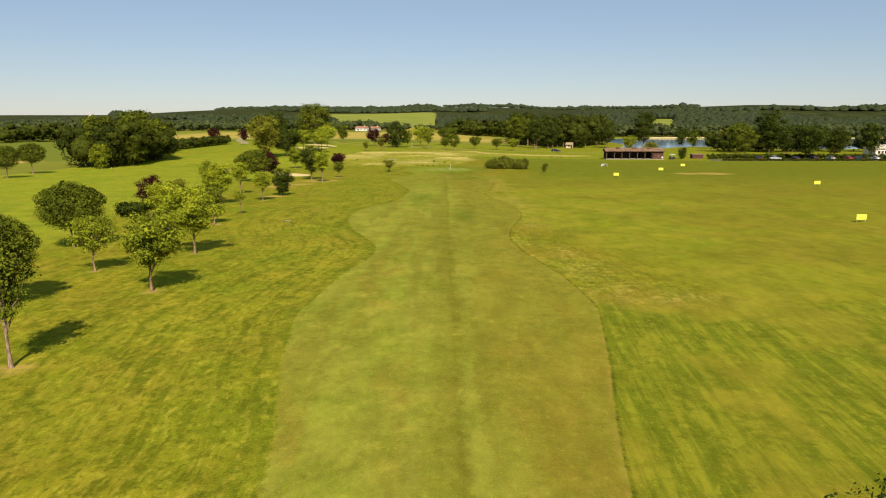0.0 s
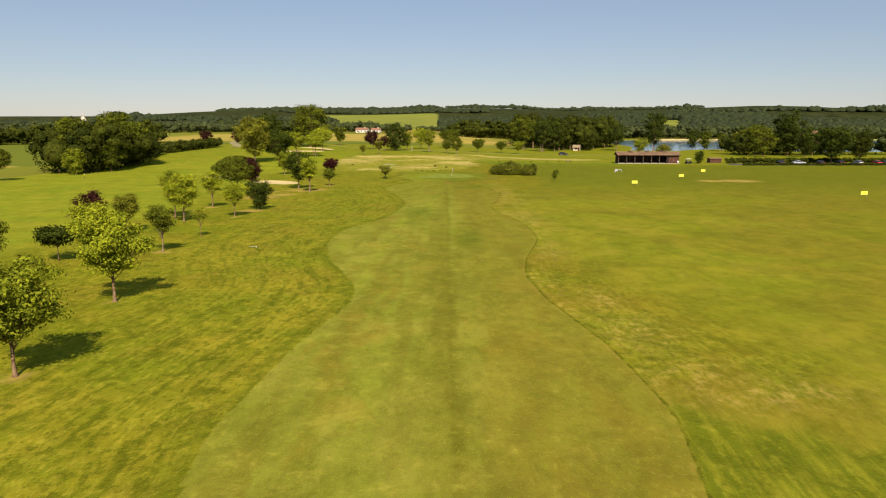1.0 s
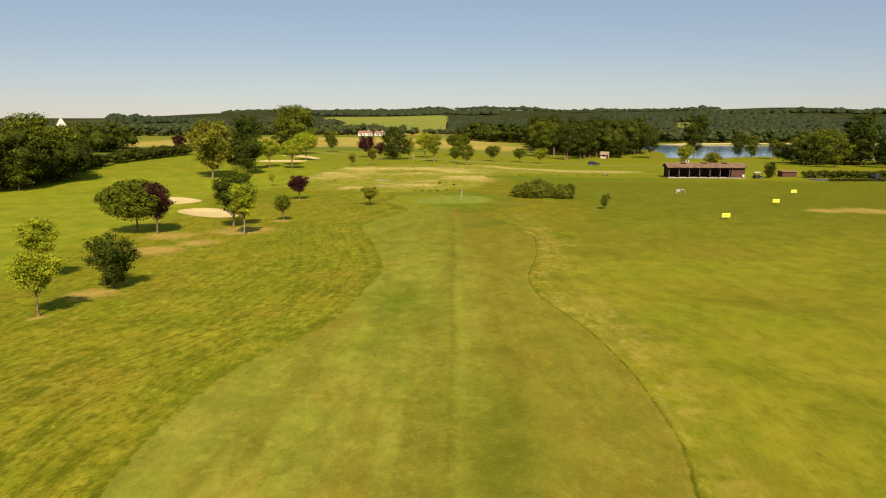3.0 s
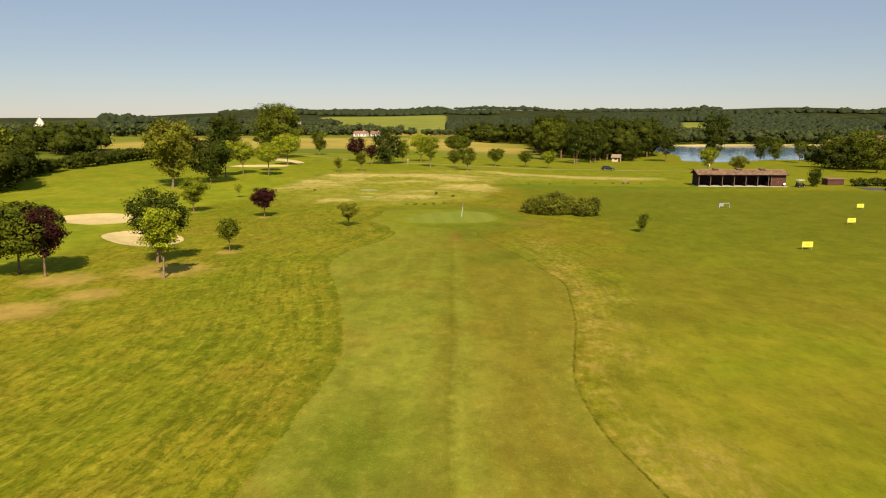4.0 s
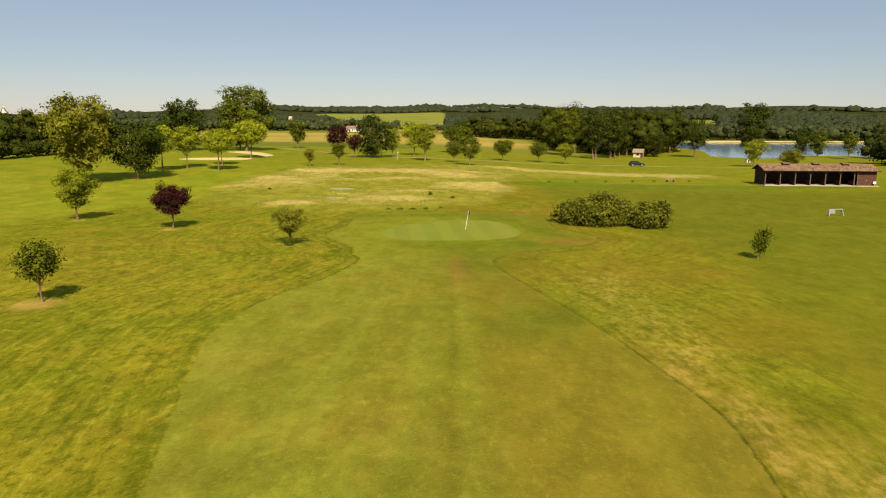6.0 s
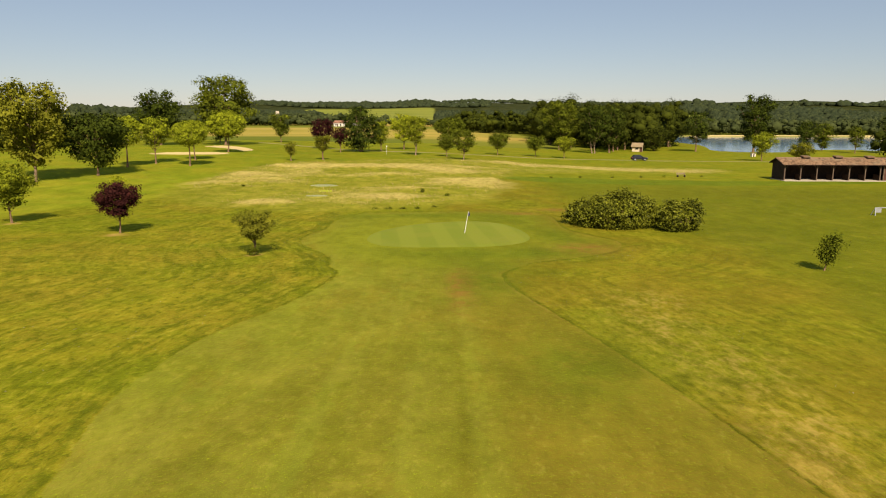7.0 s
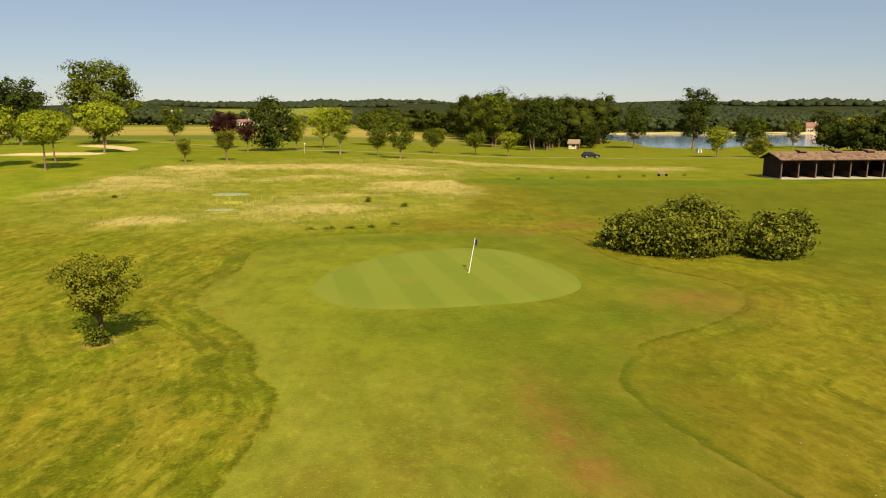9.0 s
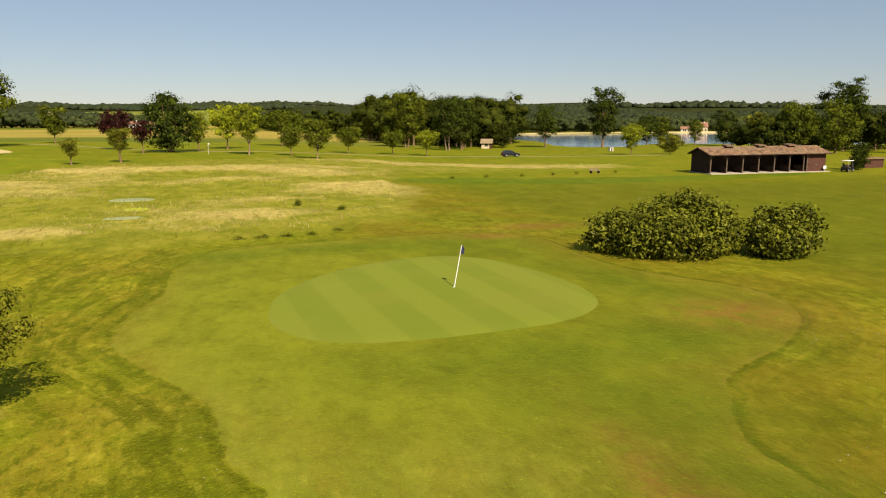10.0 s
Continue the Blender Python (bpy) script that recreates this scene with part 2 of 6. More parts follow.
    rg = n.mix(n.step(n.noise(n.scaled(p, (0.20, 0.05, 1.0)), 1.0, 5, 0.65), 0.5, 0.68, 0, 0.50), rg, (0.260, 0.212, 0.026))
    rg = n.mix(n.step(n.noise(n.scaled(p, (0.10, 0.06, 1.0)), 1.3, 6, 0.7), 0.50, 0.64, 0, 0.55), rg, (0.110, 0.122, 0.006))
    rg = n.mix(n.step(wide, 0.46, 0.60, 0, 0.45), rg, (0.170, 0.120, 0.014))
    rg = n.mix(n.step(clump, 0.52, 0.68, 0.0, 0.45), rg, (0.090, 0.094, 0.005))
    rg = n.mix(n.math("MULTIPLY", n.step(fw, 2.0, 14.0, 1.0, 0.0), n.step(lines2, 0.5, 0.66, 0, 0.30)), rg, (0.330, 0.270, 0.050))
    rg = n.mix(n.step(y, 130.0, 195.0, 0.0, 0.68), rg, (0.088, 0.102, 0.006))
    rg = n.mix(n.step(clump, 0.34, 0.45, 0.40, 0.0), rg, (0.260, 0.232, 0.022))
    col = n.mix(n.step(n.math("ADD", rng, n.math("MULTIPLY", n.math("SUBTRACT", mid, 0.5), 14.0)), -4.0, 4.0), rough, rg)
    # straw lying in drifts beside the cut edge
    straw = n.math("MULTIPLY", n.attr("straw"), n.step(n.noise(n.scaled(p, (0.9, 0.55, 1.0)), 1.0, 5, 0.7), 0.36, 0.58, 0.10, 1.0))
    col = n.mix(n.math("MULTIPLY", straw, n.step(tuft, 0.38, 0.56, 0.75, 0.10)), col, (0.390, 0.285, 0.075))
    # neighbouring fairway
    lf = n.mix(n.step(mid, 0.3, 0.7), (0.175, 0.225, 0.012), (0.265, 0.265, 0.020))
    lf = n.mix(n.step(n.noise(n.scaled(p, (0.03, 0.16, 1.0)), 1.0, 3), 0.45, 0.65, 0, 0.4), lf, (0.150, 0.185, 0.010))
    lf = n.mix(n.step(tuft, 0.48, 0.75, 0.0, 0.35), lf, (0.106, 0.124, 0.008))
    col = n.mix(n.step(n.math("ADD", lfw, n.math("MULTIPLY", n.math("SUBTRACT", mid, 0.5), 10.0)), -3.0, 3.0), col, lf)
    # this fairway: mown bands several metres wide, worn brown growth, a seam down the middle
    wob = n.math("MULTIPLY", n.math("SUBTRACT", n.noise(n.vec(0.0, n.math("MULTIPLY", y, 0.03)), 1.0, 2), 0.5), 3.5)
    xb = n.math("ADD", x, n.math("ADD", wob, n.math("MULTIPLY", n.math("SUBTRACT", fine, 0.5), 1.5)))
    fc = n.mix(n.step(mid, 0.36, 0.64), (0.192, 0.216, 0.024), (0.244, 0.238, 0.034))
    band = n.noise(n.vec(n.math("MULTIPLY", xb, 0.42), n.math("MULTIPLY", y, 0.020), 5.0), 1.0, 4, 0.6)
    fc = n.mix(n.step(band, 0.47, 0.60, 0, 0.70), fc, (0.172, 0.152, 0.018))
    fc = n.mix(n.step(band, 0.36, 0.44, 0.55, 0.0), fc, (0.225, 0.255, 0.026))
    fc = n.mix(n.step(n.noise(n.scaled(p, (0.30, 0.16, 1.0)), 1.0, 5, 0.68), 0.52, 0.66, 0, 0.60), fc, (0.128, 0.136, 0.012))
    fc = n.mix(n.step(n.noise(n.scaled(p, (0.22, 0.09, 1.0)), 1.3, 5, 0.65), 0.52, 0.64, 0, 0.50), fc, (0.225, 0.165, 0.022))
    fc = n.mix(n.step(clump, 0.52, 0.66, 0, 0.45), fc, (0.132, 0.132, 0.012))
    fc = n.mix(n.step(fine, 0.34, 0.45, 0.45, 0.0), fc, (0.310, 0.290, 0.040))
    wave = n.math("MULTIPLY", n.math("SUBTRACT", n.noise(n.vec(4.0, n.math("MULTIPLY", y, 0.06)), 1.0, 2), 0.5), 0.7)
    off = n.math("ADD", n.math("SUBTRACT", x, 0.75), wave)
    seam = n.step(n.math("ABSOLUTE", off), 0.05, 0.45, 1.0, 0.0)
    fc = n.mix(n.math("MULTIPLY", n.step(off, -2.6, -0.4), n.step(off, -0.15, 0.1, 0.42, 0.0)), fc, (0.128, 0.108, 0.010))
    fc = n.mix(n.math("MULTIPLY", seam, n.step(fine, 0.40, 0.60, 0.10, 0.50)), fc, (0.100, 0.088, 0.007))
    fc = n.mix(n.step(y, 125.0, 180.0, 0.0, 0.30), fc, (0.150, 0.150, 0.009))
    fc = n.mix(n.math("MULTIPLY", n.step(x, 0.5, 4.0, 0.0, 0.50), n.step(y, 120.0, 175.0, 1.0, 1.4)), fc, (0.178, 0.132, 0.014))
    fc = n.mix(n.step(tuft, 0.52, 0.68, 0.0, 0.35), fc, (0.118, 0.118, 0.010))
    fc = n.mix(n.step(tuft, 0.33, 0.44, 0.35, 0.0), fc, (0.320, 0.300, 0.045))
    ragged = n.math("ADD", fw, n.math("MULTIPLY", n.math("SUBTRACT", tuft, 0.5), n.math("ADD", 0.35, n.math("MULTIPLY", n.math("SUBTRACT", 1.0, right), 0.4))))
    col = n.mix(n.step(ragged, -0.08, 0.08, 1.0, 0.0), col, fc)
    # lusher, longer grass just outside the left edge; a cut line in painted shade and a dry strip outside the right one
    lush = n.math("MULTIPLY", n.step(ragged, 0.0, 0.15), n.step(ragged, 0.4, 1.8, 1.0, 0.0))
    lush = n.math("MULTIPLY", lush, n.math("SUBTRACT", 1.0, right))
    col = n.mix(n.math("MULTIPLY", lush, n.step(clump, 0.35, 0.60, 0.08, 0.55)), col, (0.092, 0.112, 0.006))
    drystrip = n.math("MULTIPLY", n.step(ragged, 0.1, 0.4), n.step(ragged, 0.5, 3.6, 1.0, 0.0))
    drystrip = n.math("MULTIPLY", n.math("MULTIPLY", drystrip, right), n.math("MULTIPLY", n.step(mid, 0.38, 0.58, 0.25, 1.0), n.math("MULTIPLY", n.step(y, 50.0, 66.0), n.step(y, 150.0, 176.0, 1.0, 0.12))))
    col = n.mix(n.math("MULTIPLY", drystrip, n.step(n.math("ADD", n.math("MULTIPLY", lines2, 0.2), n.math("MULTIPLY", fine, 0.8)), 0.46, 0.62, 0.0, 0.62)), col, (0.424, 0.310, 0.075))
    # the taller rough has no modelled step; its edge shadow is in the colour
    cut_shade = n.math("MULTIPLY", n.step(ragged, -0.02, 0.02), n.step(ragged, 0.10, 0.20, 1.0, 0.0))
    col = n.mix(n.math("MULTIPLY", n.math("MULTIPLY", cut_shade, right), n.step(clump, 0.38, 0.60, 0.15, 0.90)), col, (0.060, 0.058, 0.004))
    lip = n.math("MULTIPLY", n.step(ragged, -0.35, -0.12), n.step(ragged, -0.06, 0.0, 1.0, 0.0))
    col = n.mix(n.math("MULTIPLY", n.math("MULTIPLY", lip, right), n.step(fine, 0.42, 0.62, 0.0, 0.40)), col, (0.300, 0.205, 0.045))
    # wheel ruts of the mowers that turn round the green
    wander = n.math("ADD", fw, n.math("MULTIPLY", n.math("SUBTRACT", fine, 0.5), 0.9))
    rut = n.math("ADD", n.math("MULTIPLY", n.step(wander, 0.0, 0.14), n.step(wander, 0.22, 0.42, 1.0, 0.0)), n.math("MULTIPLY", n.math("SUBTRACT", 1.0, n.math("MULTIPLY", right, 0.65)), n.math("MULTIPLY", n.step(wander, 1.0, 1.15), n.step(wander, 1.28, 1.5, 1.0, 0.0))))
    rut = n.math("MULTIPLY", rut, n.math("MULTIPLY", n.step(y, 174.0, 190.0), n.step(y, 212.0, 222.0, 1.0, 0.0)))
    col = n.mix(n.math("MULTIPLY", rut, n.step(clump, 0.35, 0.60, 0.20, 0.85)), col, (0.062, 0.070, 0.003))
    # apron round the green
    ap = n.mix(n.step(x, -9.0, 3.0), (0.190, 0.212, 0.016), n.mix(n.step(mid, 0.3, 0.7), (0.120, 0.156, 0.010), (0.178, 0.186, 0.013)))
    ap = n.mix(n.step(clump, 0.50, 0.66, 0, 0.55), ap, (0.111, 0.122, 0.008))
    ap = n.mix(n.step(tuft, 0.52, 0.72, 0, 0.35), ap, (0.095, 0.110, 0.007))
    col = n.mix(n.step(n.math("ADD", grn, n.math("MULTIPLY", n.math("SUBTRACT", fine, 0.5), 3.0)), -3.5, 1.0, 0.85, 0.0), col, ap)
    # tall grass behind the green, dry in drifts
    drift = n.math("ADD", n.attr("drift"), n.math("MULTIPLY", n.math("SUBTRACT", fine, 0.5), 0.25))
    ft = n.mix(n.step(n.noise(p, 0.5, 5, 0.7), 0.35, 0.65), (0.165, 0.185, 0.014), (0.290, 0.270, 0.036))
    ft = n.mix(n.step(drift, 0.44, 0.62, 0, 0.72), ft, (0.565, 0.450, 0.165))
    ft = n.mix(n.step(n.noise(n.scaled(p, (2.2, 0.5, 1.0)), 1.6, 4, 0.7), 0.48, 0.64, 0, 0.55), ft, (0.150, 0.148, 0.016))
    col = n.mix(n.step(n.math("ADD", fes, n.math("MULTIPLY", n.math("SUBTRACT", mid, 0.5), 12.0)), -3.5, 2.5), col, ft)
    # far lawns behind the tall grass are watered and greener
    lawn = n.math("MULTIPLY", n.step(n.math("ADD", y, n.math("MULTIPLY", n.math("SUBTRACT", mid, 0.5), 20.0)), 250.0, 275.0), n.step(fes, -3.0, 2.0, 1.0, 0.0))
    col = n.mix(n.math("MULTIPLY", lawn, 0.65), col, n.mix(n.step(mid, 0.35, 0.65), (0.150, 0.190, 0.009), (0.215, 0.215, 0.013)))
    # a darker mown tee beside the tall grass
    col = n.mix(n.step(n.math("ADD", n.attr("tee"), n.math("MULTIPLY", n.math("SUBTRACT", fine, 0.5), 2.0)), -0.8, 0.8, 0, 0.9), col, n.mix(n.step(mid, 0.3, 0.7), (0.085, 0.132, 0.009), (0.115, 0.152, 0.010)))
    # darker green grass in soft oval patches
    col = n.mix(n.math("MULTIPLY", n.attr("damp"), n.step(fine, 0.3, 0.6, 0.4, 0.80)), col, (0.088, 0.120, 0.008))
    col = n.mix(n.math("MULTIPLY", n.attr("worn"), n.step(clump, 0.38, 0.58, 0.25, 0.95)), col, (0.225, 0.108, 0.028))
    # dry earth under trees and worn places
    col = n.mix(n.step(n.math("ADD", wood, n.math("MULTIPLY", n.math("SUBTRACT", fine, 0.5), 1.0)), 0.25, 0.9, 0, 0.8), col, (0.424, 0.285, 0.085))
    # fields far off: stubble, vines, meadows in large parcels
    vor = n.node("ShaderNodeTexVoronoi", "Color", (), Vector=n.scaled(p, (0.0042, 0.0062, 0.0)), Scale=1.0)
    vr = n.xyz(vor)[0]
    fcol = n.mix(n.step(vr, 0.45, 0.55), (0.175, 0.200, 0.022), (0.382, 0.290, 0.065))
    fcol = n.mix(n.step(vr, 0.75, 0.80), fcol, (0.127, 0.165, 0.018))
    fcol = n.mix(n.step(n.noise(n.scaled(p, (0.02, 0.12, 1.0)), 1.0, 4), 0.4, 0.7, 0, 0.4), fcol, (0.159, 0.165, 0.022))
    near_straw = n.math("MULTIPLY", n.step(y, 425.0, 465.0), n.step(y, 640.0, 700.0, 1.0, 0.0))
    far = n.node("ShaderNodeVectorMath", "Value", (("op", "LENGTH"),), i0=n.scaled(p, (1.0, 1.0, 0.0)))
    canopy = n.mix(n.step(n.noise(p, 0.03, 4, 0.7), 0.35, 0.65), (0.018, 0.027, 0.006), (0.050, 0.058, 0.015))
    fcol = n.mix(n.math("MAXIMUM", n.attr("forest"), n.math("MULTIPLY", n.step(far, 1450.0, 1650.0), n.step(n.noise(p, 0.0016, 2), 0.60, 0.66, 1.0, 0.0))), fcol, canopy)
    fcol = n.mix(n.step(n.attr("meadow"), 0.3, 0.7), fcol, n.mix(n.step(n.noise(n.scaled(p, (0.01, 0.02, 1.0)), 1.0, 3), 0.4, 0.6), (0.175, 0.215, 0.035), (0.228, 0.255, 0.045)))
    fcol = n.mix(n.math("MULTIPLY", near_straw, n.math("MULTIPLY", n.step(x, -225.0, -195.0), n.step(x, 10.0, 60.0, 0.9, 0.0))), fcol, n.mix(n.step(n.noise(n.scaled(p, (0.02, 0.08, 1.0)), 1.0, 4), 0.4, 0.65), (0.420, 0.335, 0.080), (0.300, 0.265, 0.045)))
    col = n.mix(n.step(fld, 0.2, 0.8), col, fcol)
    # lighter and darker growth all over the mown land
    blot = n.noise(n.scaled(p, (1.0, 0.6, 1.0)), 0.5, 7, 0.76)
    shade = n.step(blot, 0.34, 0.66, 1.12, 0.78)
    near_zone = n.step(fld, 0.2, 0.8, 1.0, 0.0)
    n.set(n.b.inputs["Sheen Weight"], n.math("MULTIPLY", near_zone, 0.40))
    tone = n.math("ADD", n.math("MULTIPLY", shade, near_zone), n.math("SUBTRACT", 1.0, near_zone))
    col = n.mix(1.0, col, n.vec(tone, tone, tone), "MULTIPLY")
    n.base(n.mix(1.0, col, (0.835, 0.785, 0.70), "MULTIPLY"))
    n.bump(n.math("ADD", n.math("MULTIPLY", tiny, 0.5), n.math("ADD", n.math("MULTIPLY", tuft, 1.2), n.math("MULTIPLY", lines2, 0.5))), 0.7, 0.14)
    return n.m


TURF = turf_material()


def green_material():
    n = Nodes("putting_green_turf", 0.85, 0.1)
    p = n.pos()
    x, y, z = n.xyz(p)
    band = n.math("SINE", n.math("MULTIPLY", n.math("ADD", x, n.math("MULTIPLY", y, 0.10)), 1.9))
    c = n.mix(n.step(band, -0.25, 0.25), (0.142, 0.176, 0.012), (0.164, 0.194, 0.015))
    c = n.mix(n.step(n.noise(p, 0.25, 3), 0.35, 0.7, 0, 0.5), c, (0.186, 0.190, 0.021))
    c = n.mix(n.step(n.noise(p, 9.0, 3), 0.4, 0.7, 0, 0.15), c, (0.117, 0.130, 0.014))
    n.base(c)
    return n.m


GREENTURF = green_material()


# ---- the lie of the land ----
def S(v, a, b):
    t = np.clip((np.asarray(v, float) - a) / (b - a), 0, 1)
    return t * t * (3 - 2 * t)


def ring(points, n=12):
    """A smooth closed outline through a few points of the plan."""
    P = np.array(points, float)
    k, out = len(P), []
    for i in range(k):
        a, b, c, d = P[i - 1], P[i], P[(i + 1) % k], P[(i + 2) % k]
        for j in range(n):
            t = j / n
            out.append(0.5 * (2 * b + (c - a) * t + (2 * a - 5 * b + 4 * c - d) * t * t + (3 * b - a - 3 * c + d) * t ** 3))
    return np.array(out)


def inside_distance(outline, x, y, margin=35.0):
    """Signed distance to an outline, positive inside."""
    x, y = np.asarray(x, float), np.asarray(y, float)
    lo, hi = outline.min(0) - margin, outline.max(0) + margin
    near = (x > lo[0]) & (x < hi[0]) & (y > lo[1]) & (y < hi[1])
    if not near.all():
        out = np.full(x.shape, -float(margin))
        if near.any():
            out[near] = np.maximum(inside_distance(outline, x[near], y[near], margin), -margin)
        return out
    best, inside = np.full(x.shape, 1e9), np.zeros(x.shape, bool)
    for (ax, ay), (bx, by) in zip(outline, np.roll(outline, -1, 0)):
        dx, dy = bx - ax, by - ay
        t = np.clip(((x - ax) * dx + (y - ay) * dy) / (dx * dx + dy * dy + 1e-9), 0, 1)
        best = np.minimum(best, np.hypot(x - ax - t * dx, y - ay - t * dy))
        if abs(dy) > 1e-9:
            inside ^= ((ay > y) != (by > y)) & (x < dx * (y - ay) / dy + ax)
    return np.where(inside, best, -best)


LAKE_Z = -5.1
GREEN_LINE = ring([(-7.4, 205.6), (-6.2, 202.8), (-4.3, 201.6), (-1.6, 201.3), (1.4, 201.5), (4.4, 202.0), (6.7, 203.3), (8.1, 205.4), (8.5, 208.6), (7.9, 212.6), (6.3, 216.8), (3.1, 218.6), (-1.4, 217.2), (-4.9, 214.0), (-7.0, 210.0)])
BUNKER_A = ring([(-66, 207), (-60, 213), (-52, 209), (-49.5, 203.5), (-54, 198), (-61, 201)])
BUNKER_B = ring([(-47.5, 187), (-45.5, 192.5), (-38.5, 189), (-34.5, 182.5), (-36, 177.5), (-42, 180)])
BUNKER_C = ring([(-49, 317), (-56, 327), (-66, 339), (-64, 346), (-56, 338), (-48.5, 324)])
BUNKER_D = ring([(-64, 298), (-56, 297), (-50, 301), (-50, 308), (-57, 309), (-66, 305)])
FESCUE = ring([(-38, 245), (-34, 235), (-25, 229.5), (-15, 227.5), (-4, 230), (4, 236), (8.5, 250), (12, 272), (18, 296), (12, 309), (-8, 299), (-24, 290), (-33, 283), (-38, 262)])
FESCUE_ARM = ring([(12, 280), (34, 284), (60, 291), (61, 303), (34, 305), (12, 305)])
TEE = ring([(13, 262), (30, 260), (58, 263), (78, 268), (78, 274), (50, 271), (15, 269)])
LAKE = ring([(120, 470), (106, 416), (122, 402), (140, 420), (162, 424), (186, 408), (215, 392), (300, 420), (400, 520), (390, 618), (250, 624), (130, 618), (122, 540)])
BUNKERS = (BUNKER_A, BUNKER_B, BUNKER_C, BUNKER_D)


def land(x, y):
    """The ground without bunkers: it falls gently along the hole, rises behind the green and to the far hills."""
    x, y = np.asarray(x, float), np.asarray(y, float)
    yy = np.clip(y, -80, 235.0)
    z = -0.0155 * (yy - np.maximum(yy - 195, 0) ** 2 / 80)
    z = z + 2.0 * S(y, 222, 300) * (1 - S(x, -10, 40)) + 0.8 * S(-x, 20, 60) * S(y, 200, 300)
    z = z - 0.3 * S(x, 30, 60) * S(y, 210, 270) - 1.2 * S(y, 295, 400) * S(x, 35, 80)
    r = np.hypot(x, np.maximum(y, 0) - 130)
    way = x / np.maximum(y, 1.0)
    tall = 0.30 + 0.70 * S(way, -0.55, -0.22)
    z = z + tall * (43 * S(r, 800, 2500) + 12 * S(r, 1500, 3600))
    z = z + S(r, 900, 1700) * (7 * np.sin(x / 260 + 1.3) * np.sin(y / 340) + 5 * np.sin(x / 131 + 0.4))
    z = z + 11.0 * S(way, 0.14, 0.24) * (1 - S(way, 0.42, 0.60)) * S(r, 760, 1150)
    return z


def ground_z(x, y):
    x, y = np.asarray(x, float), np.asarray(y, float)
    z = land(x, y)
    for line in BUNKERS:
        d = inside_distance(line, x, y, 4.0)
        z = z - 0.45 * S(d, 0, 2.5) + 0.15 * S(d, -2.5, -0.3) * (1 - S(d, -0.3, 0.6))
    d = inside_distance(LAKE, x, y)
    z = np.where(d > -30, z * (1 - S(d, -30, -2)) + np.maximum(LAKE_Z + 0.5, np.minimum(z, LAKE_Z + 1.0)) * S(d, -30, -2), z)
    return z - 2.2 * S(d, -2, 5)


def gz(x, y):
    return float(ground_z(np.array([x]), np.array([y]))[0])


def fbm(x, y, scale, seed, octaves=4):
    """Smooth random drifts over the plan, 0 to 1."""
    total, amp, norm = 0.0, 1.0, 0.0
    for o in range(octaves):
        rs = np.random.RandomState(seed + o)
        table = rs.uniform(0, 1, (64, 64))
        u, v = np.asarray(x) * scale * 2 ** o + 17.3 * o, np.asarray(y) * scale * 2 ** o + 5.1 * o
        i, j = np.floor(u).astype(int), np.floor(v).astype(int)
        a, c = u - i, v - j
        a, c = a * a * (3 - 2 * a), c * c * (3 - 2 * c)
        t00, t10, t01, t11 = (table[(i + p) % 64, (j + q) % 64] for p, q in ((0, 0), (1, 0), (0, 1), (1, 1)))
        total = total + amp * ((t00 * (1 - a) + t10 * a) * (1 - c) + (t01 * (1 - a) + t11 * a) * c)
        norm, amp = norm + amp, amp * 0.55
    return total / norm


DRIFTS = ((-23.5, 233.5, 3.2, 2.2, 0.22), (-28, 279, 4.5, 4.0, 0.26), (-19, 279, 5.0, 3.5, 0.24), (-8, 278, 6.0, 4.5, 0.25), (1.5, 272, 6.0, 5.0, 0.25), (4.5, 256, 6.5, 4.5, 0.27), (-6, 239, 7.0, 3.0, 0.18),
          (-10.5, 266, 7.0, 2.5, 0.15), (-33, 265, 3.5, 2.0, 0.14), (-11, 232, 4.0, 1.5, 0.12), (9, 258, 4.0, 5.0, 0.22), (-4, 248, 6.0, 2.5, 0.12), (14, 300, 8.0, 5.0, 0.2), (35, 296, 22.0, 4.0, 0.25))


def dry_drift(x, y):
    """Where the tall grass has dried: long drifts across the slope."""
    x, y = np.asarray(x, float), np.asarray(y, float)
    v = 0.18 + 0.50 * fbm(x * 0.45, y, 0.16, 3)
    for cx, cy, rx, ry, k in DRIFTS:
        v = v + k * np.exp(-((x - cx) / rx) ** 2 - ((y - cy) / ry) ** 2)
    return v


# ---- mesh helpers ----
def mesh_from(name, verts, faces, material, smooth=False):
    me = bpy.data.meshes.new(name)
    verts, faces = np.asarray(verts, np.float32), np.asarray(faces, np.int32)
    k = faces.shape[1]
    me.vertices.add(len(verts))
    me.vertices.foreach_set("co", verts.ravel())
    me.loops.add(faces.size)
    me.loops.foreach_set("vertex_index", faces.ravel())
    me.polygons.add(len(faces))
    me.polygons.foreach_set("loop_start", np.arange(0, faces.size, k, dtype=np.int32))
    me.materials.append(material)
    me.update(calc_edges=True)
    if smooth:
        me.polygons.foreach_set("use_smooth", np.ones(len(faces), bool))
    return me


def child(name, me, parent, label=""):
    ob = new(name, me)
    ob.parent = parent
    return tagged(ob, label)


def part(name, bm, material, parent, label=""):
    me = bpy.data.meshes.new(name)
    bm.to_mesh(me)
    bm.free()
    me.materials.append(material)
    return child(name, me, parent, label)


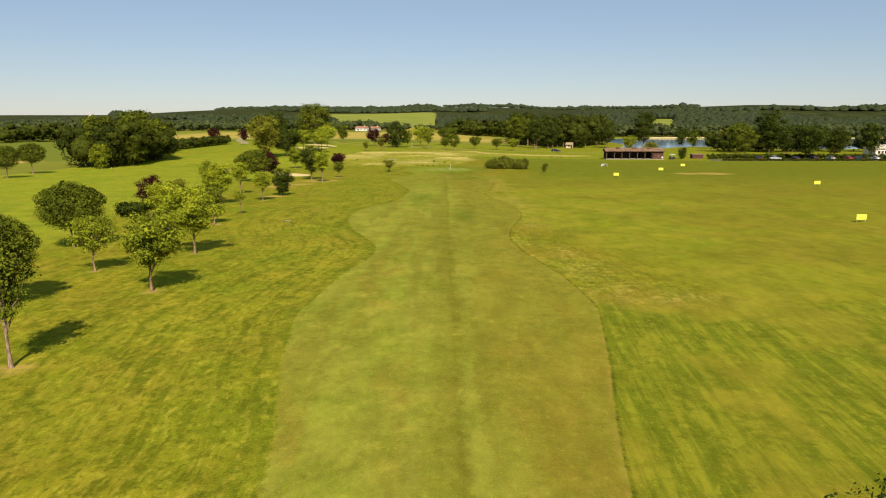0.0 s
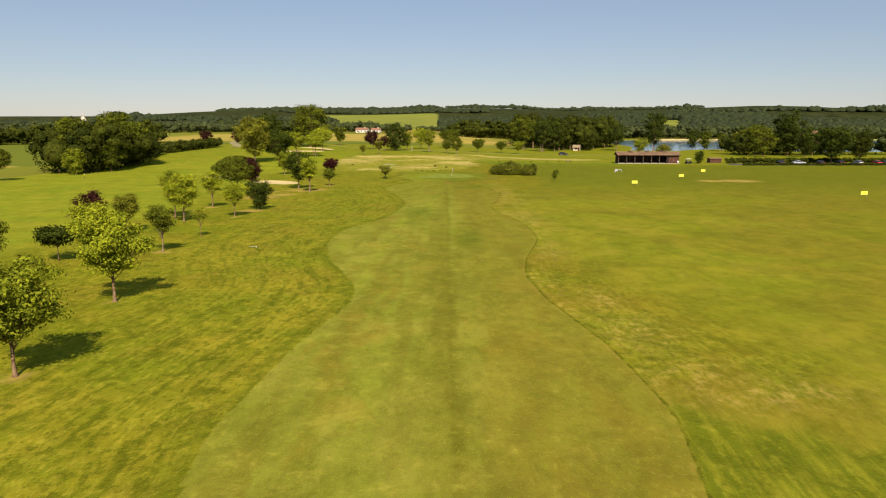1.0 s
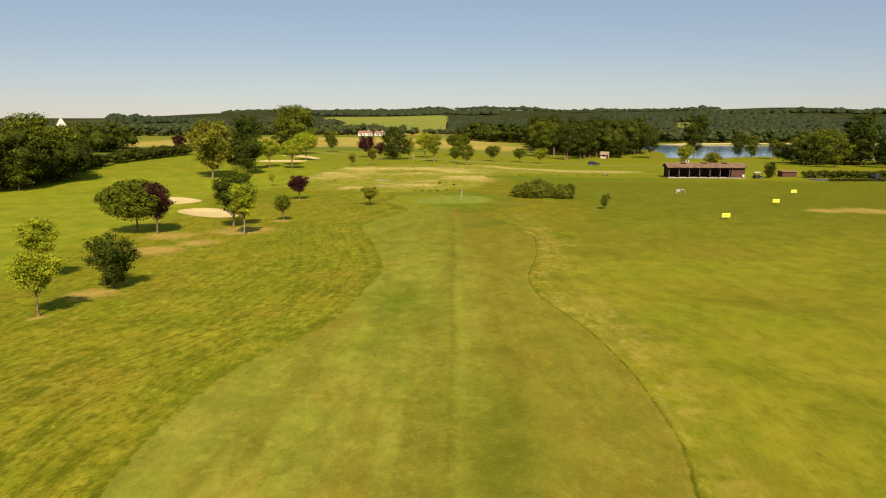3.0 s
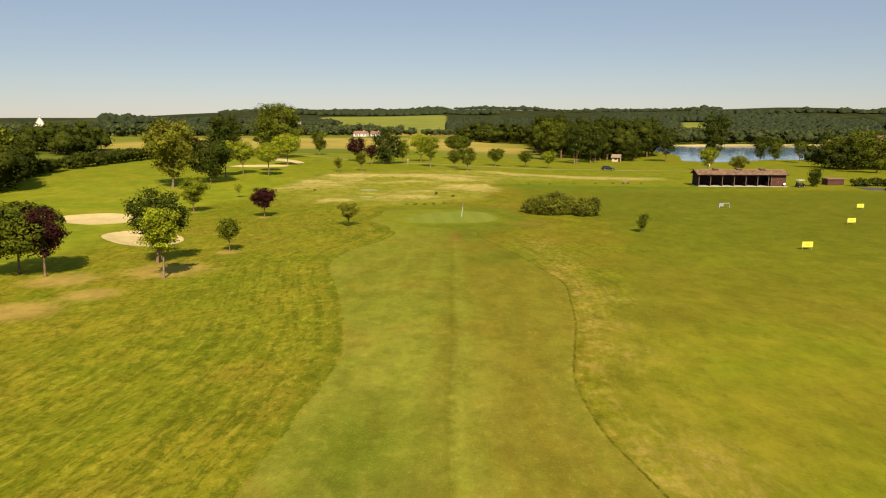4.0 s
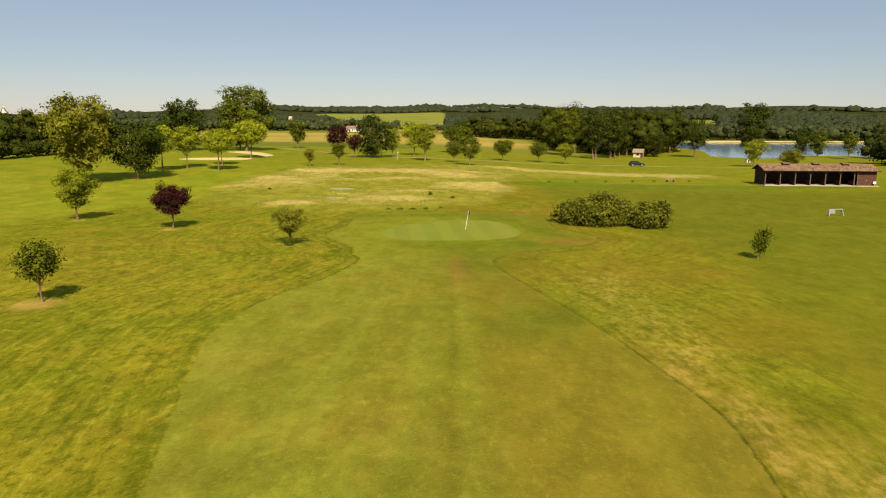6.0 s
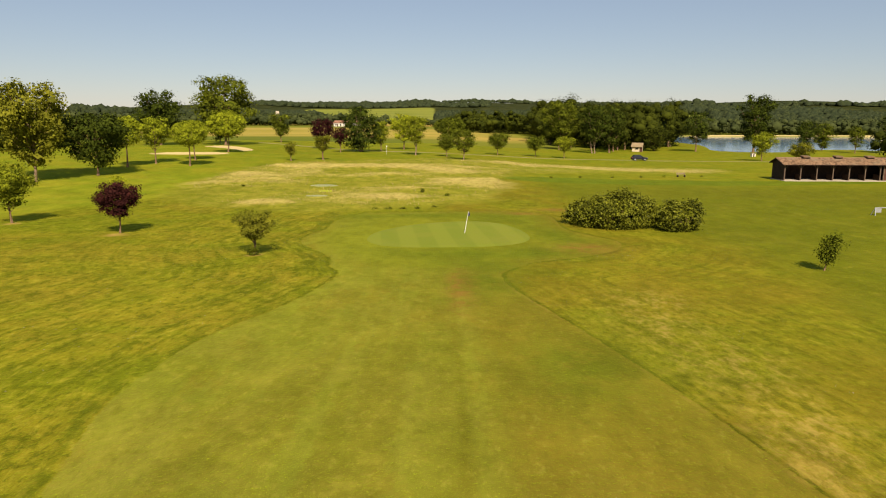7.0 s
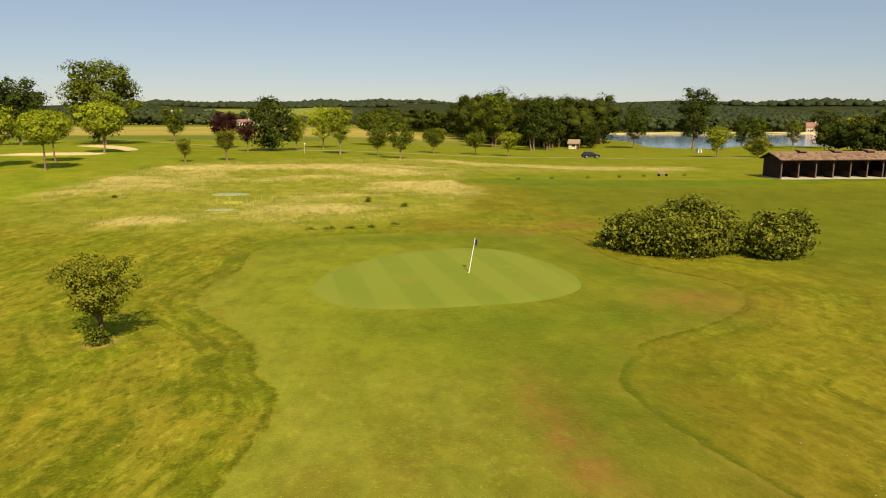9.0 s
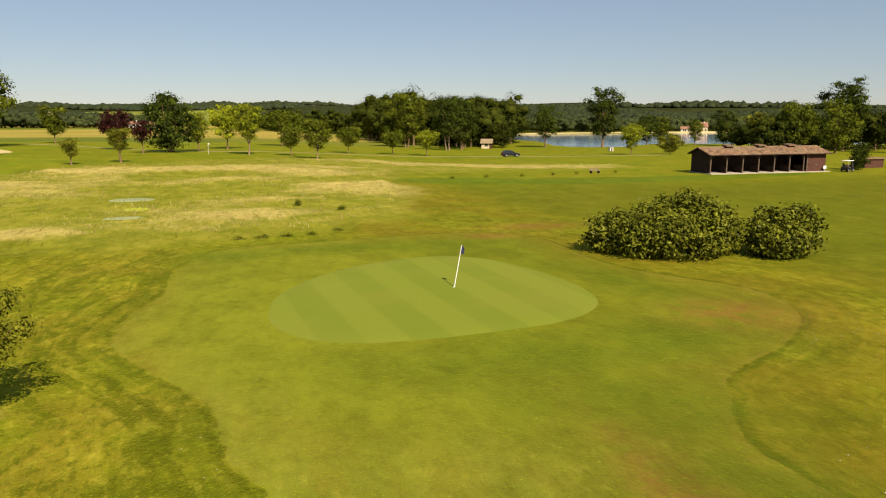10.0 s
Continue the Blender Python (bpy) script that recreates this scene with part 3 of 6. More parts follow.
def box(bm, x0, x1, y0, y1, z0, z1, bevel=0.0):
    r = bmesh.ops.create_cube(bm, size=1.0, matrix=Matrix.LocRotScale(((x0 + x1) / 2, (y0 + y1) / 2, (z0 + z1) / 2), None, (x1 - x0, y1 - y0, z1 - z0)))
    if bevel:
        edges = list({e for v in r["verts"] for e in v.link_edges})
        bmesh.ops.bevel(bm, geom=edges, offset=bevel, segments=2, affect="EDGES")
    return bm


def boxed(*a, **k):
    return box(bmesh.new(), *a, **k)


def rod(bm, a, b, r0, r1=None, n=8):
    """A tapered round bar from a to b."""
    a, b = Vector(a), Vector(b)
    m = Matrix.Translation((a + b) / 2) @ (b - a).to_track_quat("Z", "Y").to_matrix().to_4x4()
    bmesh.ops.create_cone(bm, cap_ends=True, segments=n, radius1=r0, radius2=r0 if r1 is None else r1, depth=(b - a).length, matrix=m)
    return bm


def empty(name, x, y, z, turn=0.0):
    ob = new(name)
    ob.matrix_world = pose(x, y, z, 0, 0, turn)
    ob.empty_display_size = 0.3
    return ob


# ---- ground ----
def spread(lo, hi, step, far_lo, far_hi, grow=1.07):
    mid = list(np.arange(lo, hi + step * 0.5, step))
    up, s = [], step
    while (up[-1] if up else mid[-1]) < far_hi:
        s *= grow
        up.append((up[-1] if up else mid[-1]) + s)
    down, s = [], step
    while (down[-1] if down else mid[0]) > far_lo:
        s *= grow
        down.append((down[-1] if down else mid[0]) - s)
    return np.array(down[::-1] + mid + up)


RIGHT_Y = [-40, 20, 26, 34, 45, 55, 66, 75, 83, 95, 104, 113, 124, 131, 144, 157, 168, 177, 187, 191, 196, 240]
RIGHT_X = [3, 6.0, 6.9, 8.5, 10.3, 9.7, 7.7, 7.1, 8.1, 10.8, 11.0, 10.2, 7.8, 7.6, 10.0, 11.3, 9.3, 7.0, 4.2, 3.9, 4.5, 4.5]
LEFT_Y = [-40, 24, 33, 43, 55, 65, 71, 82, 92, 98, 105, 115, 124, 134, 141, 150, 161, 168, 175, 182, 190, 196, 240]
LEFT_X = [-3, -6.2, -8.1, -9.4, -8.3, -6.5, -6.8, -10.7, -12.7, -12.8, -12.0, -8.0, -7.1, -6.2, -7.0, -8.7, -11.4, -12.7, -12.0, -9.1, -7.2, -8.0, -8.0]
SURROUND = ring([(-7.3, 193), (-8.8, 197.1), (-11.1, 200.8), (-12.8, 204.4), (-12.7, 208.5), (-11.8, 212.5), (-11.6, 218), (-9.1, 224.2), (-3.2, 225.3), (1.8, 226.1), (7, 226.5), (10.6, 225), (12.3, 221.5), (12.3, 213), (14.1, 208.5), (15.7, 205.5), (15.5, 202.6), (13.9, 199.7), (10.5, 197.0), (7, 195.2), (4.6, 192.6), (0, 191)])


def smooth_curve(ys, xs, y):
    """A rounded line through the turning points of an edge."""
    fine = np.arange(ys[0], ys[-1], 0.5)
    v = np.interp(fine, ys, xs)
    kernel = np.hanning(15)
    v = np.convolve(np.pad(v, 7, "edge"), kernel / kernel.sum(), "valid")
    return np.interp(y, fine, v)


def fairway_distance(x, y):
    """How far outside the mown fairway and apron a place lies, and how far outside the apron alone; negative within."""
    strip = np.maximum(smooth_curve(LEFT_Y, LEFT_X, y) - x, x - smooth_curve(RIGHT_Y, RIGHT_X, y))
    strip = np.clip(np.maximum(strip, y - 205), -60, 60)
    around = -inside_distance(SURROUND, x, y)
    d = np.minimum(strip, around)
    gap = np.abs(strip - around)
    return np.clip(d - 0.6 * np.maximum(0, 1 - gap / 2.0) ** 2 * (np.abs(d) < 6), -60, 60), around


def spots_at(spots, x, y):
    """Soft oval patches of the plan, each from its centre and half sizes; 0 to 1."""
    out = np.zeros(len(x))
    for cx, cy, rx, ry in spots:
        near = (np.abs(x - cx) < 3 * rx) & (np.abs(y - cy) < 3 * ry)
        out[near] = np.maximum(out[near], np.exp(-((x[near] - cx) / rx) ** 2 - ((y[near] - cy) / ry) ** 2))
    return out


STRAW_SPOTS = ((11.8, 116.9, 1.8, 7), (11.7, 65.9, 1.4, 4), (13.2, 49.5, 3.0, 3), (12.2, 58, 2.2, 4), (15.8, 47.5, 5.0, 2.2), (12.5, 112, 2.0, 4), (11.2, 87, 1.4, 4),
               (11.0, 144.5, 1.0, 4), (12.2, 136, 1.8, 3), (11.7, 121, 2.2, 3), (12.7, 166, 1.6, 5), (11.4, 178, 2.0, 6), (12.3, 156, 1.6, 4), (14.2, 152, 2.0, 3),
               (12.4, 143, 1.8, 2), (12.4, 172, 2.2, 3), (11.6, 163, 1.6, 3), (12.0, 183, 2.5, 3), (9.4, 120, 0.9, 3))


def zones(x, y):
    """The kinds of growth at places of the plan, by name."""
    out = {}

    def put(name, v):
        out[name] = np.asarray(v, np.float32)

    edge_, around = fairway_distance(x, y)
    put("fw", edge_)
    put("surround", np.clip(around, -60, 60))
    put("straw", spots_at(STRAW_SPOTS, x, y))
    put("fescue", np.clip(np.maximum(inside_distance(FESCUE, x, y), inside_distance(FESCUE_ARM, x, y)), -60, 60))
    edge = 16 + 5 * np.sin(y / 23) - 3 * S(y, 60, 90) + 8 * S(y, 150, 200)
    put("range", np.clip(np.minimum(np.minimum(x - edge, y - 47 - 2 * np.sin(x / 4)), 262 - y), -60, 60))
    lf = -43 - 5 * S(y, 150, 200) + 2.5 * np.sin(y / 9) + 14 * S(y, 215, 260) * (1 - S(y, 285, 330))
    put("leftfw", np.clip(np.minimum(lf - x, 350 - y), -60, 60))
    r = np.hypot(x, y - 130)
    fld = np.maximum(S(y, 385, 400) * (1 - S(x, 40, 70)), S(r, 500, 560))
    fld = np.maximum(fld, S(-x, 113, 117))
    put("fields", fld)
    dry = np.zeros(len(x))
    for cx, cy, rad in DRY_SPOTS:
        near = (np.abs(x - cx) < 3 * rad) & (np.abs(y - cy) < 3 * rad)
        dry[near] = np.maximum(dry[near], np.exp(-((x[near] - cx) ** 2 + (y[near] - cy) ** 2) / rad ** 2))
    put("dry", dry)
    put("damp", spots_at(((6.0, 171.5, 3.5, 5.0), (4.0, 193.0, 3.0, 3.0), (-9.5, 222.0, 4.0, 2.0), (11.0, 208.0, 1.6, 8.0), (1.5, 198.8, 7.0, 2.0), (7.5, 199.5, 5.0, 3.0), (0.4, 183.3, 0.9, 0.6), (-2.0, 222.5, 8.0, 1.8), (3.0, 188.0, 2.6, 5.0), (-3.5, 120.0, 2.5, 9.0), (3.0, 96.0, 2.0, 8.0)), x, y))
    put("worn", spots_at(((12.1, 201.5, 2.6, 2.4), (-34.5, 145.5, 3.5, 2.5), (9.0, 224.5, 2.0, 1.2), (1.0, 186.0, 0.8, 6.0), (14.5, 228.0, 3.5, 1.5)), x, y))
    way = x / np.maximum(y, 1.0)
    mead = S(way, -0.20, -0.17) * (1 - S(way, -0.02, 0.0)) * S(r, 820, 860) * (1 - S(r, 1850, 1900))
    mead = np.maximum(mead, S(way, 0.285, 0.30) * (1 - S(way, 0.355, 0.37)) * S(r, 800, 850) * (1 - S(r, 1240, 1260)))
    mead = np.maximum(mead, S(way, 0.5, 0.52) * (1 - S(way, 0.62, 0.65)) * S(r, 760, 800) * (1 - S(r, 1150, 1200)))
    put("meadow", mead)
    put("forest", np.maximum(S(r, 640, 680) * S(way, -0.01, 0.02), 0.85 * S(r, 880, 960) * (1 - S(way, -0.34, -0.28))))
    put("drift", dry_drift(x, y))
    put("tee", np.clip(inside_distance(TEE, x, y, 10.0), -10, 10))
    return out


def build_ground():
    gx, gy = spread(-72, 96, 1.0, -3600, 3600, 1.09), spread(-6, 345, 1.0, -700, 4300, 1.09)
    gx, gy = np.union1d(gx, np.arange(-16.5, 19, 1.0)), np.union1d(gy, np.arange(172.5, 300, 1.0))
    X, Y = np.meshgrid(gx, gy)
    x, y = X.ravel(), Y.ravel()
    z = ground_z(x, y)
    rip = (fbm(x, y, 0.35, 8) - 0.5) * 0.10 * S(np.hypot(x, y - 210), 14, 26)
    z = z + rip * (np.abs(x) < 100)
    tall = S(inside_distance(FESCUE, x, y), 0.0, 2.0) * (1 - spots_at(((-18.5, 251.3, 3.6, 2.2), (-17.6, 240.0, 3.2, 1.8), (-17.2, 245.0, 2.4, 2.0)), x, y))
    z = z + tall * (0.10 + 0.45 * S(dry_drift(x, y), 0.40, 0.62) * fbm(x, y, 0.5, 14) + 0.30 * (fbm(x * 0.6, y, 0.7, 19) - 0.5))
    nx, ny = len(gx), len(gy)
    i = np.arange(nx * (ny - 1)).reshape(ny - 1, nx)[:, :-1].ravel()
    me = mesh_from("ground", np.stack([x, y, z], 1), np.stack([i, i + 1, i + nx + 1, i + nx], 1), TURF, True)

    for name, v in zones(x, y).items():
        me.attributes.new(name, "FLOAT", "POINT").data.foreach_set("value", v)
    return tagged(new("ground", me), "mown golf course turf in sun with dry patches", "ground", kind="structure")


def sheet_inside(name, line, material, lift, label, category, rings=7):
    """A thin patch that lies on the ground inside an outline."""
    c = line.mean(0)
    k = len(line)
    t = np.linspace(0, 1, rings + 1)[1:]
    pts = np.concatenate([[c]] + [c + (line - c) * s for s in t])
    z = ground_z(pts[:, 0], pts[:, 1]) + lift
    z[-k:] -= lift + 0.03
    faces = []
    for j in range(rings - 1):
        for a in range(k):
            b = (a + 1) % k
            faces.append((1 + j * k + a, 1 + (j + 1) * k + a, 1 + (j + 1) * k + b, 1 + j * k + b))
    for a in range(k):
        faces.append((0, 1 + a, 1 + (a + 1) % k, 1 + (a + 1) % k))
    verts = np.column_stack([pts, z])
    me = bpy.data.meshes.new(name)
    me.from_pydata(verts.tolist(), [], [f if len(set(f)) == 4 else f[:3] for f in faces])
    me.materials.append(material)
    me.polygons.foreach_set("use_smooth", np.ones(len(me.polygons), bool))
    return tagged(new(name, me), label, category, kind="structure")


def ribbon(name, pts, width, material, lift, label, category):
    """A track that follows the ground along a line of the plan."""
    P = np.array(pts, float)
    s = np.concatenate([[0], np.cumsum(np.hypot(*np.diff(P, axis=0).T))])
    q = np.arange(0, s[-1], 1.0)
    cx, cy = np.interp(q, s, P[:, 0]), np.interp(q, s, P[:, 1])
    ker = np.hanning(17) / np.hanning(17).sum()
    cx, cy = (np.convolve(np.pad(v, 8, "edge"), ker, "valid") for v in (cx, cy))
    tx, ty = np.gradient(cx), np.gradient(cy)
    ln = np.hypot(tx, ty)
    verts = []
    for o in (-0.5, -0.2, 0.2, 0.5):
        w = width * o * (1 + 0.12 * np.sin(q * 0.7 + o * 9))
        vx, vy = cx - ty / ln * w, cy + tx / ln * w
        verts.append(np.column_stack([vx, vy, ground_z(vx, vy) + (lift if abs(o) < 0.4 else -0.02)]))
    V = np.stack(verts, 1).reshape(-1, 3)
    f = [(4 * a + b, 4 * a + 4 + b, 4 * a + 5 + b, 4 * a + 1 + b) for a in range(len(q) - 1) for b in range(3)]
    return tagged(new(name, mesh_from(name, V, f, material, True)), label, category, kind="structure")

# ---- plants ----
def leaves(C, N, size, rs, aspect=0.6):
    """One pointed leaf (a rhombus) at each centre, facing roughly along its normal."""
    k = len(C)
    a = rs.normal(size=(k, 3))
    u = np.cross(N, a)
    u /= np.linalg.norm(u, axis=1, keepdims=True) + 1e-9
    v = np.cross(N, u)
    s = (size * rs.uniform(0.65, 1.35, k))[:, None] / 2
    V = np.stack([C - u * s, C - v * s * aspect + N * s * 0.12, C + u * s, C + v * s * aspect + N * s * 0.12], 1).reshape(-1, 3)
    return V, np.arange(4 * k).reshape(k, 4)


def crown_points(lobes, count, rs, wild=0.8, hollow=0.5, spray=0.0):
    """Leaf places and normals over the outside of overlapping lobes. spray: the radius of the twigs on which leaves sit together."""
    L = np.array([[*c, *r] for c, r in lobes], float)
    w = (L[:, 3] * L[:, 4] + L[:, 3] * L[:, 5] + L[:, 4] * L[:, 5])
    bunch = 11 if spray else 1
    k = max(8, count // bunch)
    pick = rs.choice(len(L), k, p=w / w.sum())
    d = rs.normal(size=(k, 3))
    d /= np.linalg.norm(d, axis=1, keepdims=True)
    rad = hollow + (1.04 - hollow) * rs.uniform(0, 1, k) ** 0.5
    C = L[pick, :3] + d * L[pick, 3:] * rad[:, None]
    deep = np.ones(k)
    for row in L:
        deep = np.minimum(deep, np.linalg.norm((C - row[:3]) / row[3:], axis=1))
    keep = deep > hollow * 0.85
    C, d = C[keep], d[keep]
    if spray:
        C, d = np.repeat(C, bunch, 0), np.repeat(d, bunch, 0)
        C = C + rs.normal(size=C.shape) * np.array([1.0, 1.0, 0.5]) * spray
    N = d * 1.0 + rs.normal(size=d.shape) * wild * 0.6 + np.array([0, 0, 0.35])
    return C, N / np.linalg.norm(N, axis=1, keepdims=True)


def tube(path, radii, sides=7):
    P = np.array(path, float)
    V, F = [], []
    for i, (p, r) in enumerate(zip(P, radii)):
        t = P[min(i + 1, len(P) - 1)] - P[max(i - 1, 0)]
        t /= np.linalg.norm(t) + 1e-9
        a = np.cross(t, (0.3, 0.9, 0.1))
        a /= np.linalg.norm(a) + 1e-9
        b = np.cross(t, a)
        for j in range(sides):
            w = 2 * math.pi * j / sides
            V.append(p + r * (math.cos(w) * a + math.sin(w) * b))
    for i in range(len(P) - 1):
        for j in range(sides):
            k = (j + 1) % sides
            F.append((i * sides + j, i * sides + k, (i + 1) * sides + k, (i + 1) * sides + j))
    return V, F


def join(pieces):
    V, F, n = [], [], 0
    for v, f in pieces:
        V.append(np.asarray(v))
        F.append(np.asarray(f) + n)
        n += len(v)
    return np.concatenate(V), np.concatenate(F)


def round_lobes(W, H, low, rs, count=13, squash=0.8, widest=0.55):
    """Lobes that fill an uneven crown from height low to H, broadest at the part `widest` of its height."""
    a, h = W / 2, H - low
    power = math.log(0.5) / math.log(widest)
    out = [((0, 0, low + h * (0.12 + 0.72 * widest)), (a * 0.56, a * 0.56, h * 0.36))]
    for i in range(count):
        w = 2.4 * i + rs.uniform(-0.5, 0.5)
        s = 0.06 + 0.90 * (i + 0.5) / count
        q = math.sin(math.pi * s ** power) ** 0.7
        rr = a * rs.uniform(0.20, 0.40) * (0.6 + 0.4 * q)
        reach = q * (a - rr * 0.8) * rs.uniform(0.62, 1.18)
        zc = min(low + s * h, H - rr * squash * 0.9)
        out.append(((math.cos(w) * reach, math.sin(w) * reach, zc), (rr, rr, rr * squash * rs.uniform(0.7, 1.0))))
    return out


def pine_lobes(W, H, low, rs):
    """The dense flattened dome of a stone pine: one full cushion, finely bossed, flat below."""
    a, h = W / 2, H - low
    zc = low + h * 0.38
    out = [((0, 0, zc + h * 0.06), (a * 0.86, a * 0.86, h * 0.50)), ((0, 0, zc - h * 0.06), (a * 0.92, a * 0.92, h * 0.28))]
    for i in range(34):
        w, q = 2.4 * i + rs.uniform(-0.2, 0.2), math.sqrt((i + 0.5) / 34)
        rr = a * rs.uniform(0.15, 0.23)
        out.append(((math.cos(w) * q * a * 0.86, math.sin(w) * q * a * 0.86, zc + h * (0.50 * math.sqrt(max(0.0, 1 - (q * 0.96) ** 2)) - 0.04) * rs.uniform(0.9, 1.05)), (rr, rr, rr * 0.8)))
    return out


def vase_lobes(W, H, low, rs):
    """A crown that opens upwards like a funnel."""
    out = [((0, 0, low + (H - low) * 0.30), (W * 0.14, W * 0.14, (H - low) * 0.24))]
    for i in range(20):
        w, t = 2.4 * i + rs.uniform(-0.3, 0.3), (i + 0.5) / 20
        rr = W * rs.uniform(0.10, 0.16)
        q = (W / 2 - rr) * (0.20 + 0.85 * t ** 0.8) * rs.uniform(0.65, 1.1) * (1 if i % 3 else 0.4)
        out.append(((math.cos(w) * q, math.sin(w) * q, low + (H - low) * (0.10 + 0.78 * t * rs.uniform(0.8, 1.1))), (rr, rr, (H - low) * 0.13)))
    return out


def tree(x, y, H, W, leaf, label, name="tree", low=0.32, shape="round", size=0.30, dense=1.0, stem=0.018, barkmat=None, lean=(0.0, 0.0), seed=None, category="tree", group="", hollow=0.42, stems=1, lobes=16, widest=0.60, spray=2.0):
    """A tree with a tapered trunk, limbs and a crown of single leaves. low: where the crown begins, as a part of the height."""
    rs = np.random.RandomState(int(abs(x) * 131 + abs(y) * 17) if seed is None else seed)
    root = empty(name, x, y, gz(x, y) - 0.03, rs.uniform(0, 360))
    tagged(root, label, category, group)
    soft = 0.0 if shape == "pine" or y > 245 else size * spray
    full, W, H = H, max(W * 0.6, W - 1.9 * soft), max(H * 0.85, H - 0.9 * soft)
    z0 = full * low
    kinds = {"round": lambda: round_lobes(W, H, z0, rs, lobes, 0.8, widest), "pine": lambda: pine_lobes(W, H, z0, rs), "vase": lambda: vase_lobes(W, H, z0, rs)}
    L = kinds[shape]()
    L = [((c[0] + lean[0] * c[2], c[1] + lean[1] * c[2], c[2]), r) for c, r in L]
    area = sum(4.2 * max(r) ** 2 for c, r in L)
    airy = 0.88 if y < 205 and shape != "pine" else 1.0
    want, cap = airy * dense * 2.5 * area, (12500 if y < 130 else 8600 if y < 245 or W > 12 else 6400 if shape == "pine" else 4600)
    count = int(min(cap, want / (size * size * 0.35)))
    size = max(size, 0.72 * math.sqrt(want / (count * 0.35)))
    C, N = crown_points(L, count, rs, 0.6, hollow if shape != "pine" else 0.66, size * spray * 0.7 if shape != "pine" else 0.0)
    inner = [(c, tuple(0.80 * v for v in r)) for c, r in L]
    C2, N2 = crown_points(inner, int(airy * airy * dense * 1.0 * area / (size * size * 4.4)), rs, 0.9, 0.6)
    C[:, 2], C2[:, 2] = np.maximum(C[:, 2], 0.12), np.maximum(C2[:, 2], 0.3)
    pieces = []
    r0 = H * stem
    top = H * 0.8
    for s in range(stems):
        w = 2 * math.pi * s / max(1, stems) + 0.7
        off = (0.0 if stems == 1 else r0 * 1.6)
        path, radii = [], []
        for t in (0, 0.04, 0.15, 0.35, 0.6, 0.8, 1.0):
            bend = math.sin(t * 4 + s) * 0.02 * H * (t > 0.1)
            path.append((math.cos(w) * (off + (0.10 * W * t if stems > 1 else 0)) + bend + lean[0] * t * top, math.sin(w) * (off + (0.10 * W * t if stems > 1 else 0)) + lean[1] * t * top, t * top))
            radii.append(r0 * (1.55 if t == 0 else 1.12 if t < 0.1 else 1.0 - 0.85 * t) * (1.0 if stems == 1 else 0.7))
        pieces.append(tube(path, radii))
    for c, r in (L[1:] if shape != "pine" else L[2::3]):
        h0 = min(max(z0 * 0.75, c[2] * 0.55), top * 0.85)
        a = np.array((lean[0] * h0, lean[1] * h0, h0))
        b = np.array(c)
        m = (a + b) / 2 + np.array((0, 0, -0.03 * H))
        rb = r0 * 0.34
        pieces.append(tube([a, m, b], [rb, rb * 0.7, rb * 0.25], 5))
    child("trunk", mesh_from("trunk", *join(pieces), barkmat or BARK, True), root)
    child("crown", mesh_from("crown", *join([leaves(C, N, size, rs, 0.6 if shape != "pine" else 0.4), leaves(C2, N2, size * 2.3, rs, 0.8)]), leaf), root)
    return root


def ball():
    bm = bmesh.new()
    bmesh.ops.create_icosphere(bm, subdivisions=1, radius=1.0)
    out = np.array([v.co for v in bm.verts]), np.array([[v.index for v in f.verts] for f in bm.faces])
    bm.free()
    return out


BALL, BALL_FACES = ball()


def mesh_mixed(name, verts, quads, tris, material):
    """A mesh of leaves (quads) over solid crown hearts (triangles)."""
    me = bpy.data.meshes.new(name)
    me.vertices.add(len(verts))
    me.vertices.foreach_set("co", np.asarray(verts, np.float32).ravel())
    loops = np.concatenate([quads.ravel(), tris.ravel()]).astype(np.int32)
    me.loops.add(len(loops))
    me.loops.foreach_set("vertex_index", loops)
    me.polygons.add(len(quads) + len(tris))
    starts = np.concatenate([np.arange(len(quads)) * 4, quads.size + np.arange(len(tris)) * 3]).astype(np.int32)
    me.polygons.foreach_set("loop_start", starts)
    me.materials.append(material)
    me.update(calc_edges=True)
    return me


